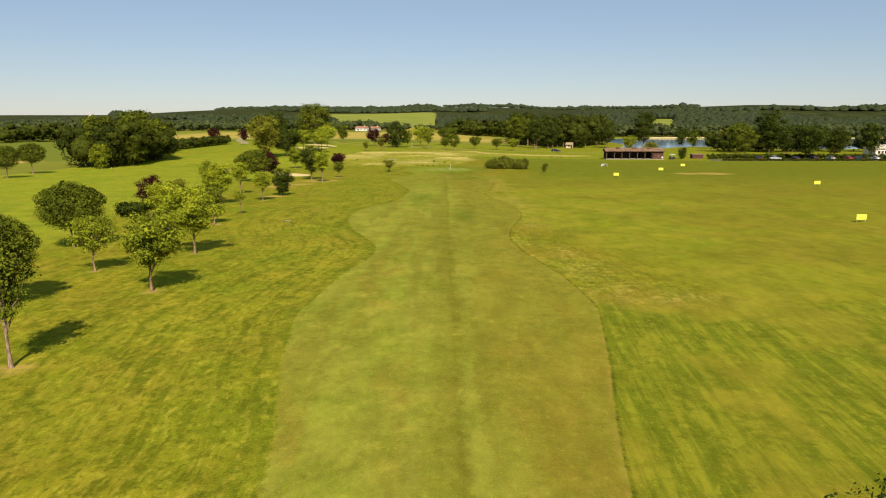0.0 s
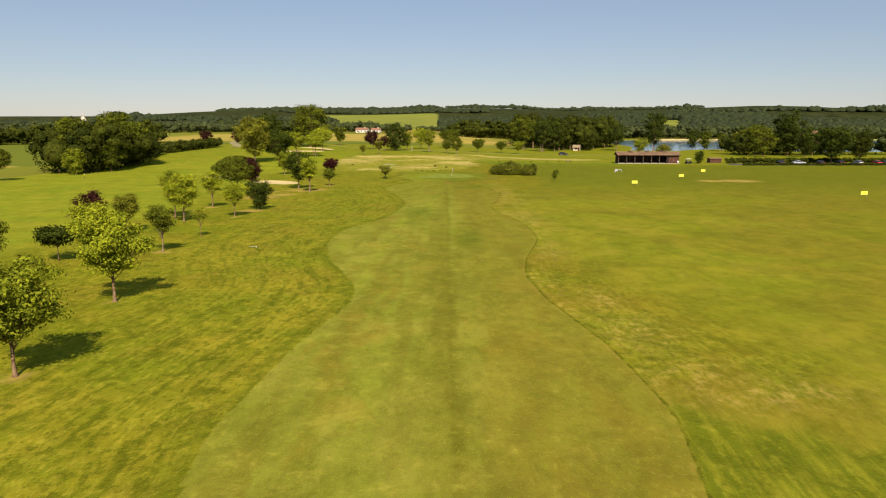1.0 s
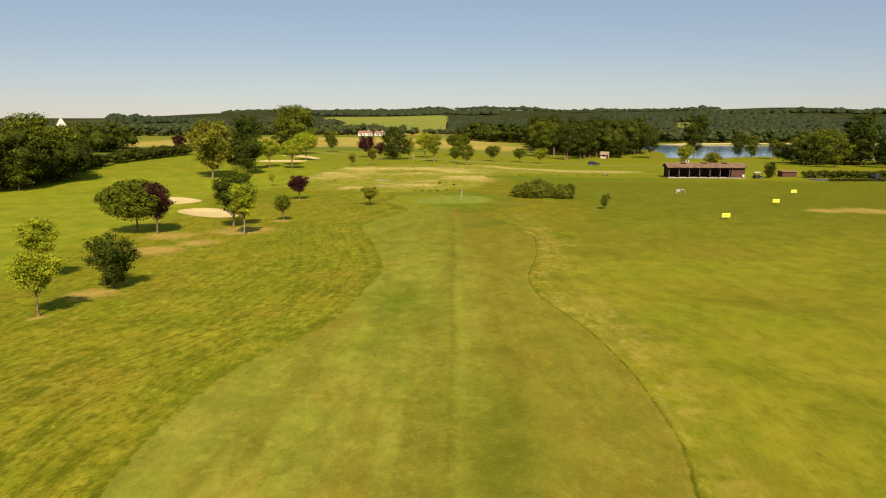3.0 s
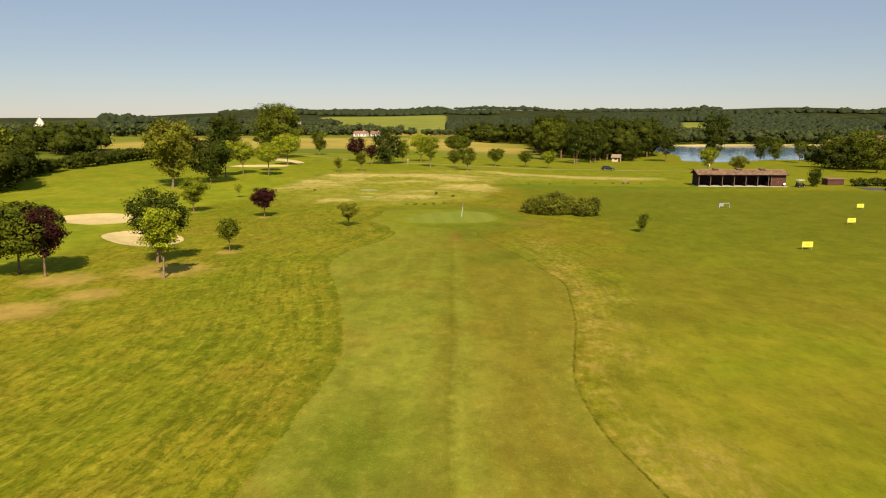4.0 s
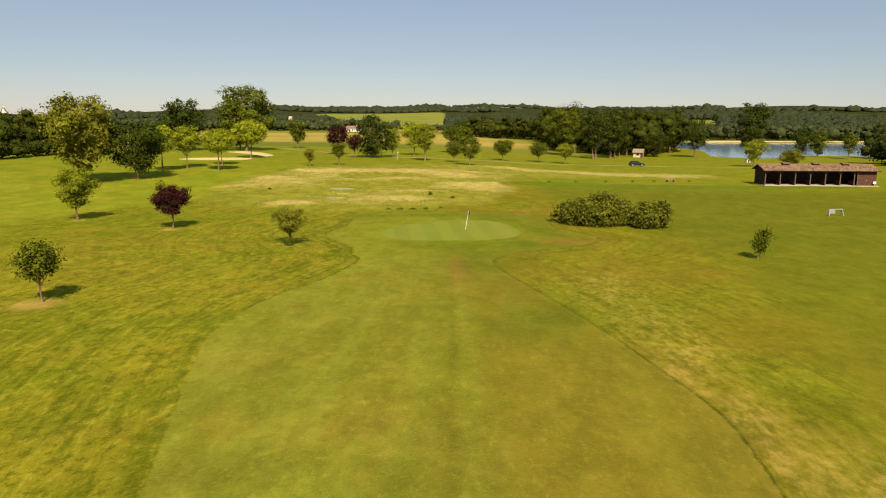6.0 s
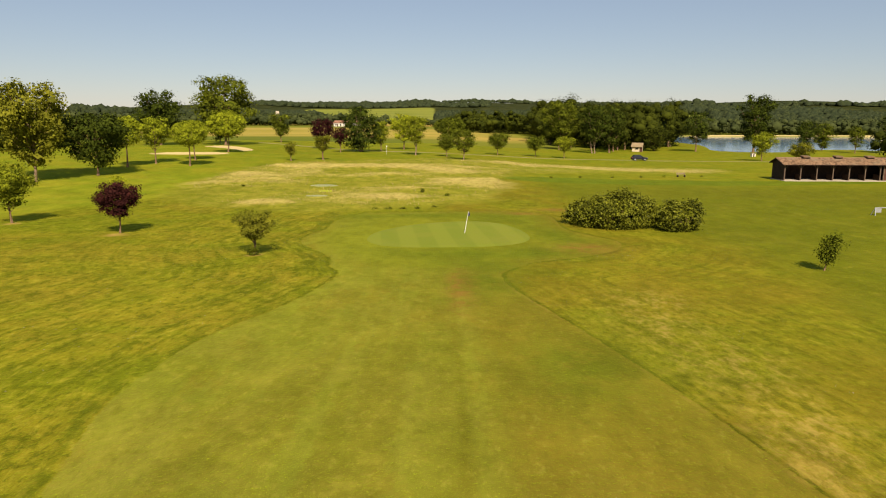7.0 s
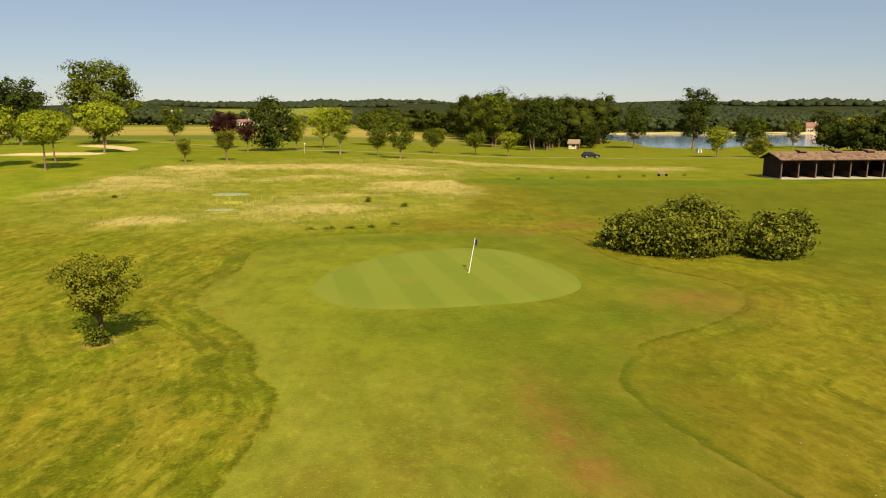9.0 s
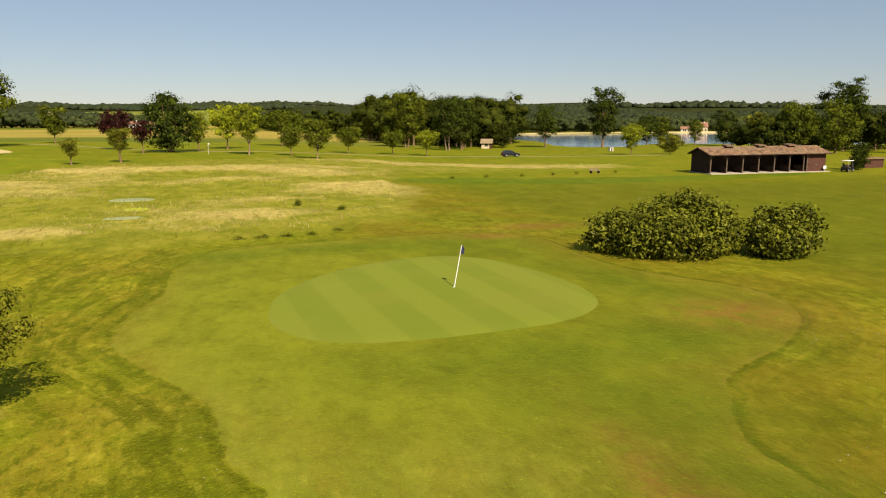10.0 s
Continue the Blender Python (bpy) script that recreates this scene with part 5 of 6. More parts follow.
for a0, a1, r0, r1, gap, seed in ((-0.24, 0.06, 1950, 2120, 16, 31), (0.0, 0.30, 760, 1480, 8.4, 37), (0.30, 0.37, 1230, 1480, 9.0, 32), (0.36, 0.80, 800, 1340, 9.4, 33), (-0.45, -0.17, 1350, 1450, 12, 34),
                                  (-0.70, -0.25, 900, 950, 10, 38), (-0.30, 0.34, 2480, 2600, 17, 35), (0.33, 0.85, 1650, 1730, 14, 41)):
    rim = [(r * a, 130 + r * math.sqrt(max(0.02, 1 - a * a))) for r, seq in ((r0, np.linspace(a0, a1, 6)), (r1, np.linspace(a1, a0, 6))) for a in seq]
    spots = scatter(ring(rim, 4), gap, 12, gap * 1.08, seed)
    lumps = fbm(np.array([q[0] for q in spots]), np.array([q[1] for q in spots]), 0.011, 5)
    spots = [(x, y, h * (0.35 + 1.5 * v), w * (0.75 + 0.5 * v)) for (x, y, h, w), v in zip(spots, lumps) if v > 0.33]
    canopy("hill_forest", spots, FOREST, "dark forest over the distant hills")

# ---- the driving range shed ----
def range_shed(x, y, turn):
    """A long open-fronted timber shelter under a tiled roof: its front is the line y = 0, from x = 0 to 24."""
    root = empty("range_shed", x, y, gz(x, y) + 0.02, turn)
    tagged(root, "long open dark timber driving range shelter with clay tile roof", "shed")
    LEN, DEP, EAVE, RIDGE = 24.0, 5.0, 3.0, 3.95
    part("slab", boxed(-0.3, LEN + 0.3, -0.9, DEP + 0.1, -0.35, 0.08, 0.02), CONCRETE, root, "pale concrete slab")
    for k in range(24):
        part("back_board", boxed(k + 0.01, k + 0.99, DEP - 0.06, DEP, 0.08, EAVE + 0.05), DARKWOOD, root)
    for ex, nm in ((0.0, "end_wall"), (LEN, "end_wall")):
        bm = bmesh.new()
        pts = [(ex, 0.0, 0.08), (ex, DEP, 0.08), (ex, DEP, EAVE), (ex, DEP * 0.55, RIDGE - 0.12), (ex, 0.0, EAVE - 0.1)]
        a = [bm.verts.new((p[0] - 0.04, p[1], p[2])) for p in pts]
        b = [bm.verts.new((p[0] + 0.04, p[1], p[2])) for p in pts]
        bm.faces.new(a)
        bm.faces.new(b[::-1])
        for i in range(5):
            bm.faces.new((a[i], b[i], b[(i + 1) % 5], a[(i + 1) % 5]))
        bmesh.ops.recalc_face_normals(bm, faces=bm.faces)
        wall = part(nm, bm, DARKWOOD, root)
        for j in range(1, 10):
            part("batten", boxed(ex - 0.07, ex - 0.041, j * 0.5 - 0.02, j * 0.5 + 0.02, 0.1, EAVE - 0.15 + 0.9 * (0.2 if j in (1, 9) else 0.5)), DARKWOOD, wall)
    bays = [0.12, 3.35, 6.6, 9.85, 13.1, 16.3, 19.3, 20.0]
    for k, bx in enumerate(bays):
        post = part("post", boxed(bx - 0.1, bx + 0.1, -0.1, 0.1, 0.08, EAVE - 0.1, 0.01), POSTWOOD, root)
        if k < 7:
            part("brace", rod(bmesh.new(), (bx + 0.05, 0.0, EAVE - 0.85), (bx + 0.62, 0.0, EAVE - 0.12), 0.05, n=4), POSTWOOD, post)
            part("brace", rod(bmesh.new(), (bx - 0.05, 0.0, EAVE - 0.85), (bx - 0.62 if k else bx - 0.08, 0.0, EAVE - 0.12), 0.05, n=4), POSTWOOD, post)
        if 0 < k < 7:
            part("bay_divider", boxed(bx - 0.03, bx + 0.03, 0.15, DEP * 0.45, 0.08, 1.1, 0.01), DARKWOOD, root)
    part("front_beam", boxed(-0.4, LEN + 0.4, -0.09, 0.09, EAVE - 0.1, EAVE + 0.12), DARKWOOD, root)
    for k in range(8):
        x0 = 20.1 + k * 0.485
        part("board", boxed(x0, x0 + 0.47, -0.04, 0.03, 0.1, EAVE - 0.1), REDWOOD, root, "red-brown upright board of the closed store")
    part("door_handle", boxed(21.9, 22.0, -0.10, -0.042, 1.0, 1.25), STEEL, root)
    part("notice", boxed(23.2, 23.8, -0.5, -0.45, 0.45, 0.95, 0.01), WHITE, root, "small white notice board")
    part("notice_leg", boxed(23.45, 23.55, -0.49, -0.46, 0.08, 0.45), STEEL, root)
    ry = DEP * 0.55
    for (ya, za), (yb, zb), nm in (((-0.75, EAVE - 0.12), (ry, RIDGE), "front_roof"), ((DEP + 0.5, EAVE - 0.08), (ry, RIDGE), "rear_roof")):
        bm = bmesh.new()
        lo = [bm.verts.new(p) for p in ((-0.6, ya, za), (LEN + 0.6, ya, za), (LEN + 0.6, yb, zb), (-0.6, yb, zb))]
        hi = [bm.verts.new((v.co.x, v.co.y, v.co.z + 0.08)) for v in lo]
        bm.faces.new(lo)
        bm.faces.new(hi[::-1])
        for i in range(4):
            bm.faces.new((lo[i], hi[i], hi[(i + 1) % 4], lo[(i + 1) % 4]))
        bmesh.ops.recalc_face_normals(bm, faces=bm.faces)
        deck = part(nm, bm, DARKWOOD, root)
        # canal tiles in courses, too many to count
        V, F = [], []
        sl = math.hypot(yb - ya, zb - za)
        dy, dz = (yb - ya) / sl, (zb - za) / sl
        rows, cols = int(sl / 0.36), int((LEN + 1.2) / 0.24)
        rs = np.random.RandomState(4)
        for r in range(rows):
            for c in range(cols):
                x0 = -0.6 + c * 0.24 + rs.uniform(-0.012, 0.012)
                s0, s1 = r * 0.36 - 0.03, r * 0.36 + 0.40
                n0 = len(V)
                for s, lift in ((s0, 0.045 + rs.uniform(0, 0.02)), (s1, 0.015)):
                    for q, hgt in ((0.0, 0.0), (0.06, 0.075), (0.15, 0.075), (0.21, 0.0)):
                        V.append((x0 + q, ya + dy * s, za + dz * s + 0.08 + lift + hgt))
                F += [(n0 + j, n0 + j + 1, n0 + j + 5, n0 + j + 4) for j in range(3)] + [(n0, n0 + 3, n0 + 2, n0 + 1)]
        tagged(child("roof_tiles", mesh_from("roof_tiles", V, F, TILES), deck, "weathered red-brown canal tiles"), kind="stuff")
    for k in range(60):
        x0 = -0.6 + k * 0.42
        part("ridge_tile", rod(bmesh.new(), (x0, ry, RIDGE + 0.10), (x0 + 0.44, ry, RIDGE + 0.115), 0.14, 0.12, 8), TILES, root)
    for vx in (4.6, 11.2, 17.6):
        vent = part("roof_vent", boxed(vx, vx + 1.5, ry - 0.75, ry + 0.35, RIDGE + 0.02, RIDGE + 0.34, 0.02), DARKWOOD, root, "small tiled roof vent")
        for j in range(6):
            part("vent_tile", rod(bmesh.new(), (vx + 0.12 + j * 0.25, ry - 0.95, RIDGE + 0.34), (vx + 0.12 + j * 0.25, ry + 0.45, RIDGE + 0.46), 0.13, 0.12, 8), TILES, vent)
    return root


range_shed(63.2, 272.6, -1.5).scale = (0.91, 1.0, 1.0)


# ---- vehicles ----
def wheel(parent, x, y, r, w=0.2, rim=STEEL):
    t = part("wheel", rod(bmesh.new(), (x, y - w / 2, r), (x, y + w / 2, r), r, n=20), RUBBER, parent, "black rubber tyre")
    part("rim", rod(bmesh.new(), (x, y - w / 2 - 0.012, r), (x, y + w / 2 + 0.012, r), r * 0.62, n=14), rim, t, "silver wheel rim")


def hull(profile, half, tuck, bevel=0.05):
    """A car-like body: a side profile drawn out across the width, narrower at the top."""
    bm = bmesh.new()
    top = max(p[1] for p in profile)
    low = min(p[1] for p in profile)
    a = [bm.verts.new((px, -half + tuck * ((pz - low) / (top - low)) ** 2, pz)) for px, pz in profile]
    b = [bm.verts.new((px, half - tuck * ((pz - low) / (top - low)) ** 2, pz)) for px, pz in profile]
    bm.faces.new(a)
    bm.faces.new(b[::-1])
    for i in range(len(a)):
        j = (i + 1) % len(a)
        bm.faces.new((a[i], b[i], b[j], a[j]))
    bmesh.ops.recalc_face_normals(bm, faces=bm.faces)
    bmesh.ops.bevel(bm, geom=list(bm.edges), offset=bevel, segments=2, affect="EDGES", profile=0.6)
    return bm


def car(x, y, turn, paint, label, estate=False):
    root = empty("car", x, y, gz(x, y) + 0.04, turn)
    tagged(root, label, "car")
    body = part("body", hull([(-2.1, 0.28), (2.1, 0.28), (2.15, 0.62), (1.95, 0.80), (0.95, 0.93), (-2.0, 0.95), (-2.15, 0.7)], 0.86, 0.05), paint, root)
    rear = -1.95 if estate else -1.6
    part("cabin", hull([(0.98, 0.92), (0.25, 1.40), (rear + 0.45, 1.45), (rear, 0.95)], 0.80, 0.16, 0.03), GLASS, root, "dark tinted windows")
    part("roof", hull([(0.28, 1.39), (0.12, 1.47), (rear + 0.6, 1.49), (rear + 0.42, 1.42)], 0.68, 0.04, 0.02), paint, root)
    for sy in (-0.62, 0.62):
        part("headlight", boxed(2.02, 2.14, sy - 0.18, sy + 0.18, 0.62, 0.76, 0.02), LAMP, root)
        part("tail_light", boxed(-2.16, -2.06, sy - 0.14, sy + 0.14, 0.66, 0.86, 0.02), REDLAMP, root)
    for wx in (-1.3, 1.32):
        for wy in (-0.76, 0.76):
            wheel(root, wx, wy, 0.31)
    for sy in (-0.9, 0.9):
        part("mirror", boxed(0.62, 0.80, sy - 0.08, sy + 0.08, 0.95, 1.08, 0.02), paint, root)
    return root


car(53.5, 334.2, 0, NAVY, "dark navy estate car on the gravel track", True)
lot = ((119, 266, BLACKCAR), (126, 267, GREYCAR), (133, 266, BLACKCAR), (141, 268, NAVY), (147, 267, GREYCAR), (153, 266, REDCAR), (158, 267, BLACKCAR), (163, 266, WHITECAR), (169, 267, BLACKCAR))
names = {NAVY.name: "navy car parked before the hedge", WHITECAR.name: "white car parked before the hedge", GREYCAR.name: "silver car parked before the hedge", BLACKCAR.name: "black car parked before the hedge", REDCAR.name: "red car parked before the hedge"}
for px_, py_, paint_ in lot:
    tagged(car(px_, py_, 90 if px_ % 2 else 0, paint_, names[paint_.name]), group="parked cars")


def golf_cart(x, y, turn):
    root = empty("golf_cart", x, y, gz(x, y) + 0.02, turn)
    tagged(root, "dark golf cart with a pale canopy beside the shelter", "golf cart")
    part("body", hull([(-1.1, 0.25), (1.15, 0.25), (1.2, 0.55), (0.75, 0.85), (0.6, 0.5), (-0.35, 0.5), (-0.4, 0.75), (-1.1, 0.75)], 0.58, 0.04, 0.03), BLACKCAR, root)
    part("seat", boxed(-0.45, 0.15, -0.5, 0.5, 0.6, 0.78, 0.04), POSTWOOD, root)
    part("backrest", boxed(-0.52, -0.40, -0.5, 0.5, 0.8, 1.15, 0.03), POSTWOOD, root)
    part("canopy", boxed(-1.0, 0.85, -0.6, 0.6, 1.75, 1.84, 0.03), WHITE, root, "pale canopy")
    for qx, tx in ((-0.9, -0.85), (0.72, 0.5)):
        for qy in (-0.52, 0.52):
            part("canopy_post", rod(bmesh.new(), (qx, qy, 0.7), (tx, qy, 1.76), 0.025), STEEL, root)
    part("steering_wheel", rod(bmesh.new(), (0.45, -0.25, 1.0), (0.5, -0.25, 1.03), 0.17, n=14), RUBBER, root)
    for wx in (-0.75, 0.8):
        for wy in (-0.5, 0.5):
            wheel(root, wx, wy, 0.23, 0.18)
    part("bag", rod(bmesh.new(), (-0.95, 0.2, 0.7), (-1.05, 0.2, 1.4), 0.13, 0.15), NAVY, root)
    return root


golf_cart(88.0, 270.4, 20)


# ---- range furniture ----
def target_board(x, y):
    """A yellow distance board on two legs, with an unreadable mark as a bar."""
    root = empty("range_board", x, y, gz(x, y), 4)
    tagged(root, "yellow distance board on two legs on the range", "sign", "yellow range boards")
    part("board", boxed(-0.68, 0.68, -0.03, 0.03, 0.30, 1.0, 0.02), YELLOW, root)
    part("number_bar", boxed(-0.3, 0.3, -0.037, -0.031, 0.52, 0.80), plain("olive_marking", (0.45, 0.42, 0.04), 0.6), root)
    for lx in (-0.55, 0.55):
        part("leg", rod(bmesh.new(), (lx, 0.04, -0.1), (lx, 0.04, 0.9), 0.03), STEEL, root)
    return root


first_board = target_board(43.8, 177.3)
for bx_, by_ in ((62.5, 201.4), (76.0, 222.8), (79.5, 148.6), (53.6, 88.8)):
    copy_thing(first_board, pose(bx_, by_, gz(bx_, by_), 0, 0, 4))


def target_frame(x, y):
    root = empty("chipping_frame", x, y, gz(x, y), 8)
    tagged(root, "low grey metal frame standing on the range", "frame")
    for sx in (-0.9, 0.9):
        part("leg", rod(bmesh.new(), (sx * 1.15, -0.25, 0), (sx, 0, 0.9), 0.05), STEEL, root)
        part("leg", rod(bmesh.new(), (sx * 1.15, 0.45, 0), (sx, 0, 0.9), 0.05), STEEL, root)
    part("bar", rod(bmesh.new(), (-0.95, 0, 0.9), (0.95, 0, 0.9), 0.05), STEEL, root)
    part("net", boxed(-0.85, -0.1, -0.02, 0.02, 0.35, 0.85), STEEL, root)
    return root


target_frame(51.4, 224.0)


def flag(x, y):
    """The pin leans a little; its cloth hangs down."""
    root = empty("golf_flag", x, y, gz(x, y), 0)
    tagged(root, "white leaning golf pin with a small dark blue flag", "golf flag")
    top = Vector((0.36, -0.10, 2.15))
    part("pole", rod(bmesh.new(), (0, 0, -0.05), top, 0.022, 0.018), WHITE, root)
    bm = bmesh.new()
    grid = [[bm.verts.new(top * (1 - 0.17 * r / 5) + Vector((0.03 * c + 0.012 * math.sin(c + r), 0.03 * math.sin(c * 1.9 + r * 0.7), -0.03 * c))) for c in range(6)] for r in range(6)]
    for r in range(5):
        for c in range(5):
            bm.faces.new((grid[r][c], grid[r][c + 1], grid[r + 1][c + 1], grid[r + 1][c]))
    bmesh.ops.solidify(bm, geom=list(bm.faces), thickness=0.012)
    part("cloth", bm, FLAGBLUE, root, "dark blue flag cloth hanging limp")
    part("cup", rod(bmesh.new(), (0, 0, -0.02), (0, 0, 0.042), 0.055, n=14), WHITE, root)
    return root


flag(2.05, 209.6)
second = empty("golf_flag", -14.0, 318.0, gz(-14.0, 318.0))
tagged(second, "thin white golf pin on a distant green", "golf flag")
part("pole", rod(bmesh.new(), (0, 0, 0), (0, 0, 2.1), 0.02), WHITE, second)
part("cloth", boxed(0, 0.24, -0.012, 0.012, 1.85, 2.05), WHITE, second)


def tee_bench(x, y):
    root = empty("bench", x, y, gz(x, y), 6)
    tagged(root, "pale wooden tee bench on dark legs", "bench")
    for s in range(3):
        part("slat", boxed(-0.9, 0.9, -0.25 + s * 0.17, -0.11 + s * 0.17, 0.42, 0.47, 0.01), TEAK, root)
    for s in range(2):
        part("back_slat", boxed(-0.9, 0.9, 0.27, 0.31, 0.58 + s * 0.17, 0.70 + s * 0.17, 0.01), TEAK, root)
    for sx in (-0.7, 0.7):
        part("leg", boxed(sx - 0.06, sx + 0.06, -0.25, 0.32, 0, 0.42, 0.01), DARKWOOD, root)
        part("back_post", boxed(sx - 0.04, sx + 0.04, 0.31, 0.36, 0, 0.9), DARKWOOD, root)
    return root


tee_bench(46.1, 278.2)
shrub_spots = ((19.5, 268.5), (25.0, 270.5), (31.5, 273.0), (37.5, 275.5), (42.5, 277.3), (50.5, 279.5))
for n_, (sx_, sy_) in enumerate(shrub_spots):
    shrub(sx_, sy_, 0.6, 0.5, 0.45, FRESH, "tiny clipped shrub marking a tee", name="tee_shrub", size=0.14, seed=40 + n_, lobes=6)


def small_hut(x, y):
    root = empty("pump_hut", x, y, gz(x, y), 10)
    tagged(root, "small pale hut with a flat roof by the lake", "hut")
    part("walls", boxed(-0.9, 0.9, -0.7, 0.7, -0.2, 1.5, 0.02), PLASTER, root)
    part("roof", boxed(-1.05, 1.05, -0.85, 0.85, 1.5, 1.64, 0.02), CONCRETE, root)
    part("door", boxed(-0.35, 0.35, -0.73, -0.702, 0.0, 1.3), DARKWOOD, root)
    return root


ribbon("far_shore", [(124, 616), (190, 627), (250, 630), (330, 628), (394, 618)], 9.0, SAND, 0.5, "pale sandy bank on the far side of the lake", "bank")
small_hut(100.6, 371.0).scale = (0.7, 0.7, 0.7)


# ---- houses ----
def house(x, y, turn, L, D, E, R, label, wall=PLASTER, roof=ROOFRED, windows=3):
    """A gabled house, its long front on y = 0, with openings set into the walls."""
    root = empty("house", x, y, gz(x, y) - 0.1, turn)
    tagged(root, label, "house")
    bm = bmesh.new()
    prof = [(0, 0), (D, 0), (D, E), (D / 2, R - 0.1), (0, E)]
    a = [bm.verts.new((0, p, q)) for p, q in prof]
    b = [bm.verts.new((L, p, q)) for p, q in prof]
    bm.faces.new(a[::-1])
    bm.faces.new(b)
    for i in range(5):
        bm.faces.new((a[i], a[(i + 1) % 5], b[(i + 1) % 5], b[i]))
    bmesh.ops.recalc_face_normals(bm, faces=bm.faces)
    part("wall", bm, wall, root)
    for y0, z0, y1, z1 in ((-0.5, E - 0.25, D / 2, R), (D + 0.5, E - 0.25, D / 2, R)):
        bm = bmesh.new()
        v = [bm.verts.new(p) for p in ((-0.4, y0, z0), (L + 0.4, y0, z0), (L + 0.4, y1, z1), (-0.4, y1, z1))]
        u = [bm.verts.new((p.co.x, p.co.y, p.co.z + 0.22)) for p in v]
        bm.faces.new(v)
        bm.faces.new(u[::-1])
        for i in range(4):
            bm.faces.new((v[i], u[i], u[(i + 1) % 4], v[(i + 1) % 4]))
        bmesh.ops.recalc_face_normals(bm, faces=bm.faces)
        part("roof", bm, roof, root)
    for k in range(windows):
        wx = L * (k + 0.5) / windows
        w = part("window", boxed(wx - 0.55, wx + 0.55, -0.04, 0.10, 0.95, 2.15), GLASS, root, "dark window")
        part("sill", boxed(wx - 0.65, wx + 0.65, -0.12, 0.02, 0.85, 0.945), CONCRETE, w)
    part("door", boxed(L * 0.5 / windows + 1.0, L * 0.5 / windows + 1.95, -0.05, 0.08, 0.0, 2.1), REDWOOD, root)
    if windows > 1:
        part("chimney", boxed(L * 0.7, L * 0.7 + 0.7, D / 2 - 0.35, D / 2 + 0.35, R - 0.3, R + 0.9), wall, root)
    return root


house(-91, 738, -12, 12, 8, 3.2, 4.8, "white farmhouse with a shallow red tile roof beyond the fields")
house(-76, 743, -12, 9, 7, 3.0, 4.4, "low white annexe with a red tile roof", windows=2)
house(318, 634, -25, 8, 6, 3.8, 7.0, "pale house with a steep red roof across the lake", wall=STONE)
house(309, 640, -25, 7, 5, 2.6, 4.0, "low white outbuilding across the lake", windows=2)
house(70.5, 405, -25, 3.4, 2.8, 2.0, 3.1, "small pale stone barn half hidden by the wood", wall=STONE, roof=TEAK, windows=1)
house(184, 300, 0, 18, 9, 3.2, 4.4, "long low white club building behind the hedge", windows=6, roof=CONCRETE)
house(455, 1290, 20, 9, 8, 5.5, 8, "pale country mansion on a distant hillside", windows=5, roof=CONCRETE)
house(-293, 600, 118, 10, 8, 9.5, 17.0, "tall white steep-gabled house above distant trees", windows=2, roof=CONCRETE)
house(-178, 905, 0, 2.8, 2.8, 10, 13.5, "pale tower rising from distant trees", windows=1, roof=CONCRETE)

# ---- car park hedge and trees ----
spots = [(v, 274 + 0.8 * math.sin(v), 2.2, 3.0) for v in np.arange(104, 190, 1.8)]
thicket("hedge", spots, WOODS, 0.34, "clipped dark hedge behind the car park", 240, "hedge", low=-0.1, trunk=False)
spots = [(v, 261.0 + 0.4 * math.sin(v), 0.95, 1.5) for v in np.arange(104, 190, 1.0)]
thicket("hedge", spots, WOODS, 0.25, "low clipped dark hedge before the parked cars", 90, "hedge", low=-0.1, trunk=False)
ribbon("car_park", [(100, 266.5), (140, 266.5), (190, 266.5)], 9.0, ASPHALT, 0.06, "dark asphalt car park strip", "car park")
PARK = "trees round the car park"
tree(139.0, 270.0, 13.5, 17.0, DEEP, "broad spreading tree over the parked cars", low=0.2, size=0.42, lobes=18, group=PARK)
tree(143.9, 343.8, 14.2, 12.5, GREEN, "tall dense tree behind the shelter", low=0.1, size=0.44, group=PARK)
tree(138.9, 324.3, 14.0, 11.5, GREEN, "tall grey-green willow behind the shelter", low=0.05, size=0.42, group=PARK)
tree(156.0, 322.0, 13.0, 10.0, DEEP, "tall dark tree behind the shelter", low=0.08, size=0.46, group=PARK)
tree(157.0, 340.0, 20.5, 16.0, DEEP, "very tall dark tree behind the car park", low=0.1, size=0.52, lobes=18, group=PARK)
tree(92.5, 272.5, 4.6, 3.6, DEEP, "dark pointed shrub beside the shelter", low=0.03, size=0.26, group=PARK)
tree(148.0, 285.0, 9.0, 8.0, GREEN, "green tree behind the hedge", low=0.15, size=0.4, group=PARK)
tree(160.0, 288.0, 12.0, 10.0, WOODS, "dark tree behind the hedge", low=0.1, size=0.44, group=PARK)
tree(176.0, 290.0, 14.0, 11.0, DEEP, "tall green tree behind the hedge", low=0.1, size=0.46, group=PARK)
small = empty("range_hut", 98.0, 276.5, gz(98.0, 276.5), 0)
tagged(small, "low shed with a red tile roof beside the range", "shed")
part("wall", boxed(0, 4.2, 0, 3, 0, 1.5), REDWOOD, small)
part("roof", boxed(-0.3, 4.5, -0.3, 3.3, 1.5, 1.75, 0.05), TILES, small)

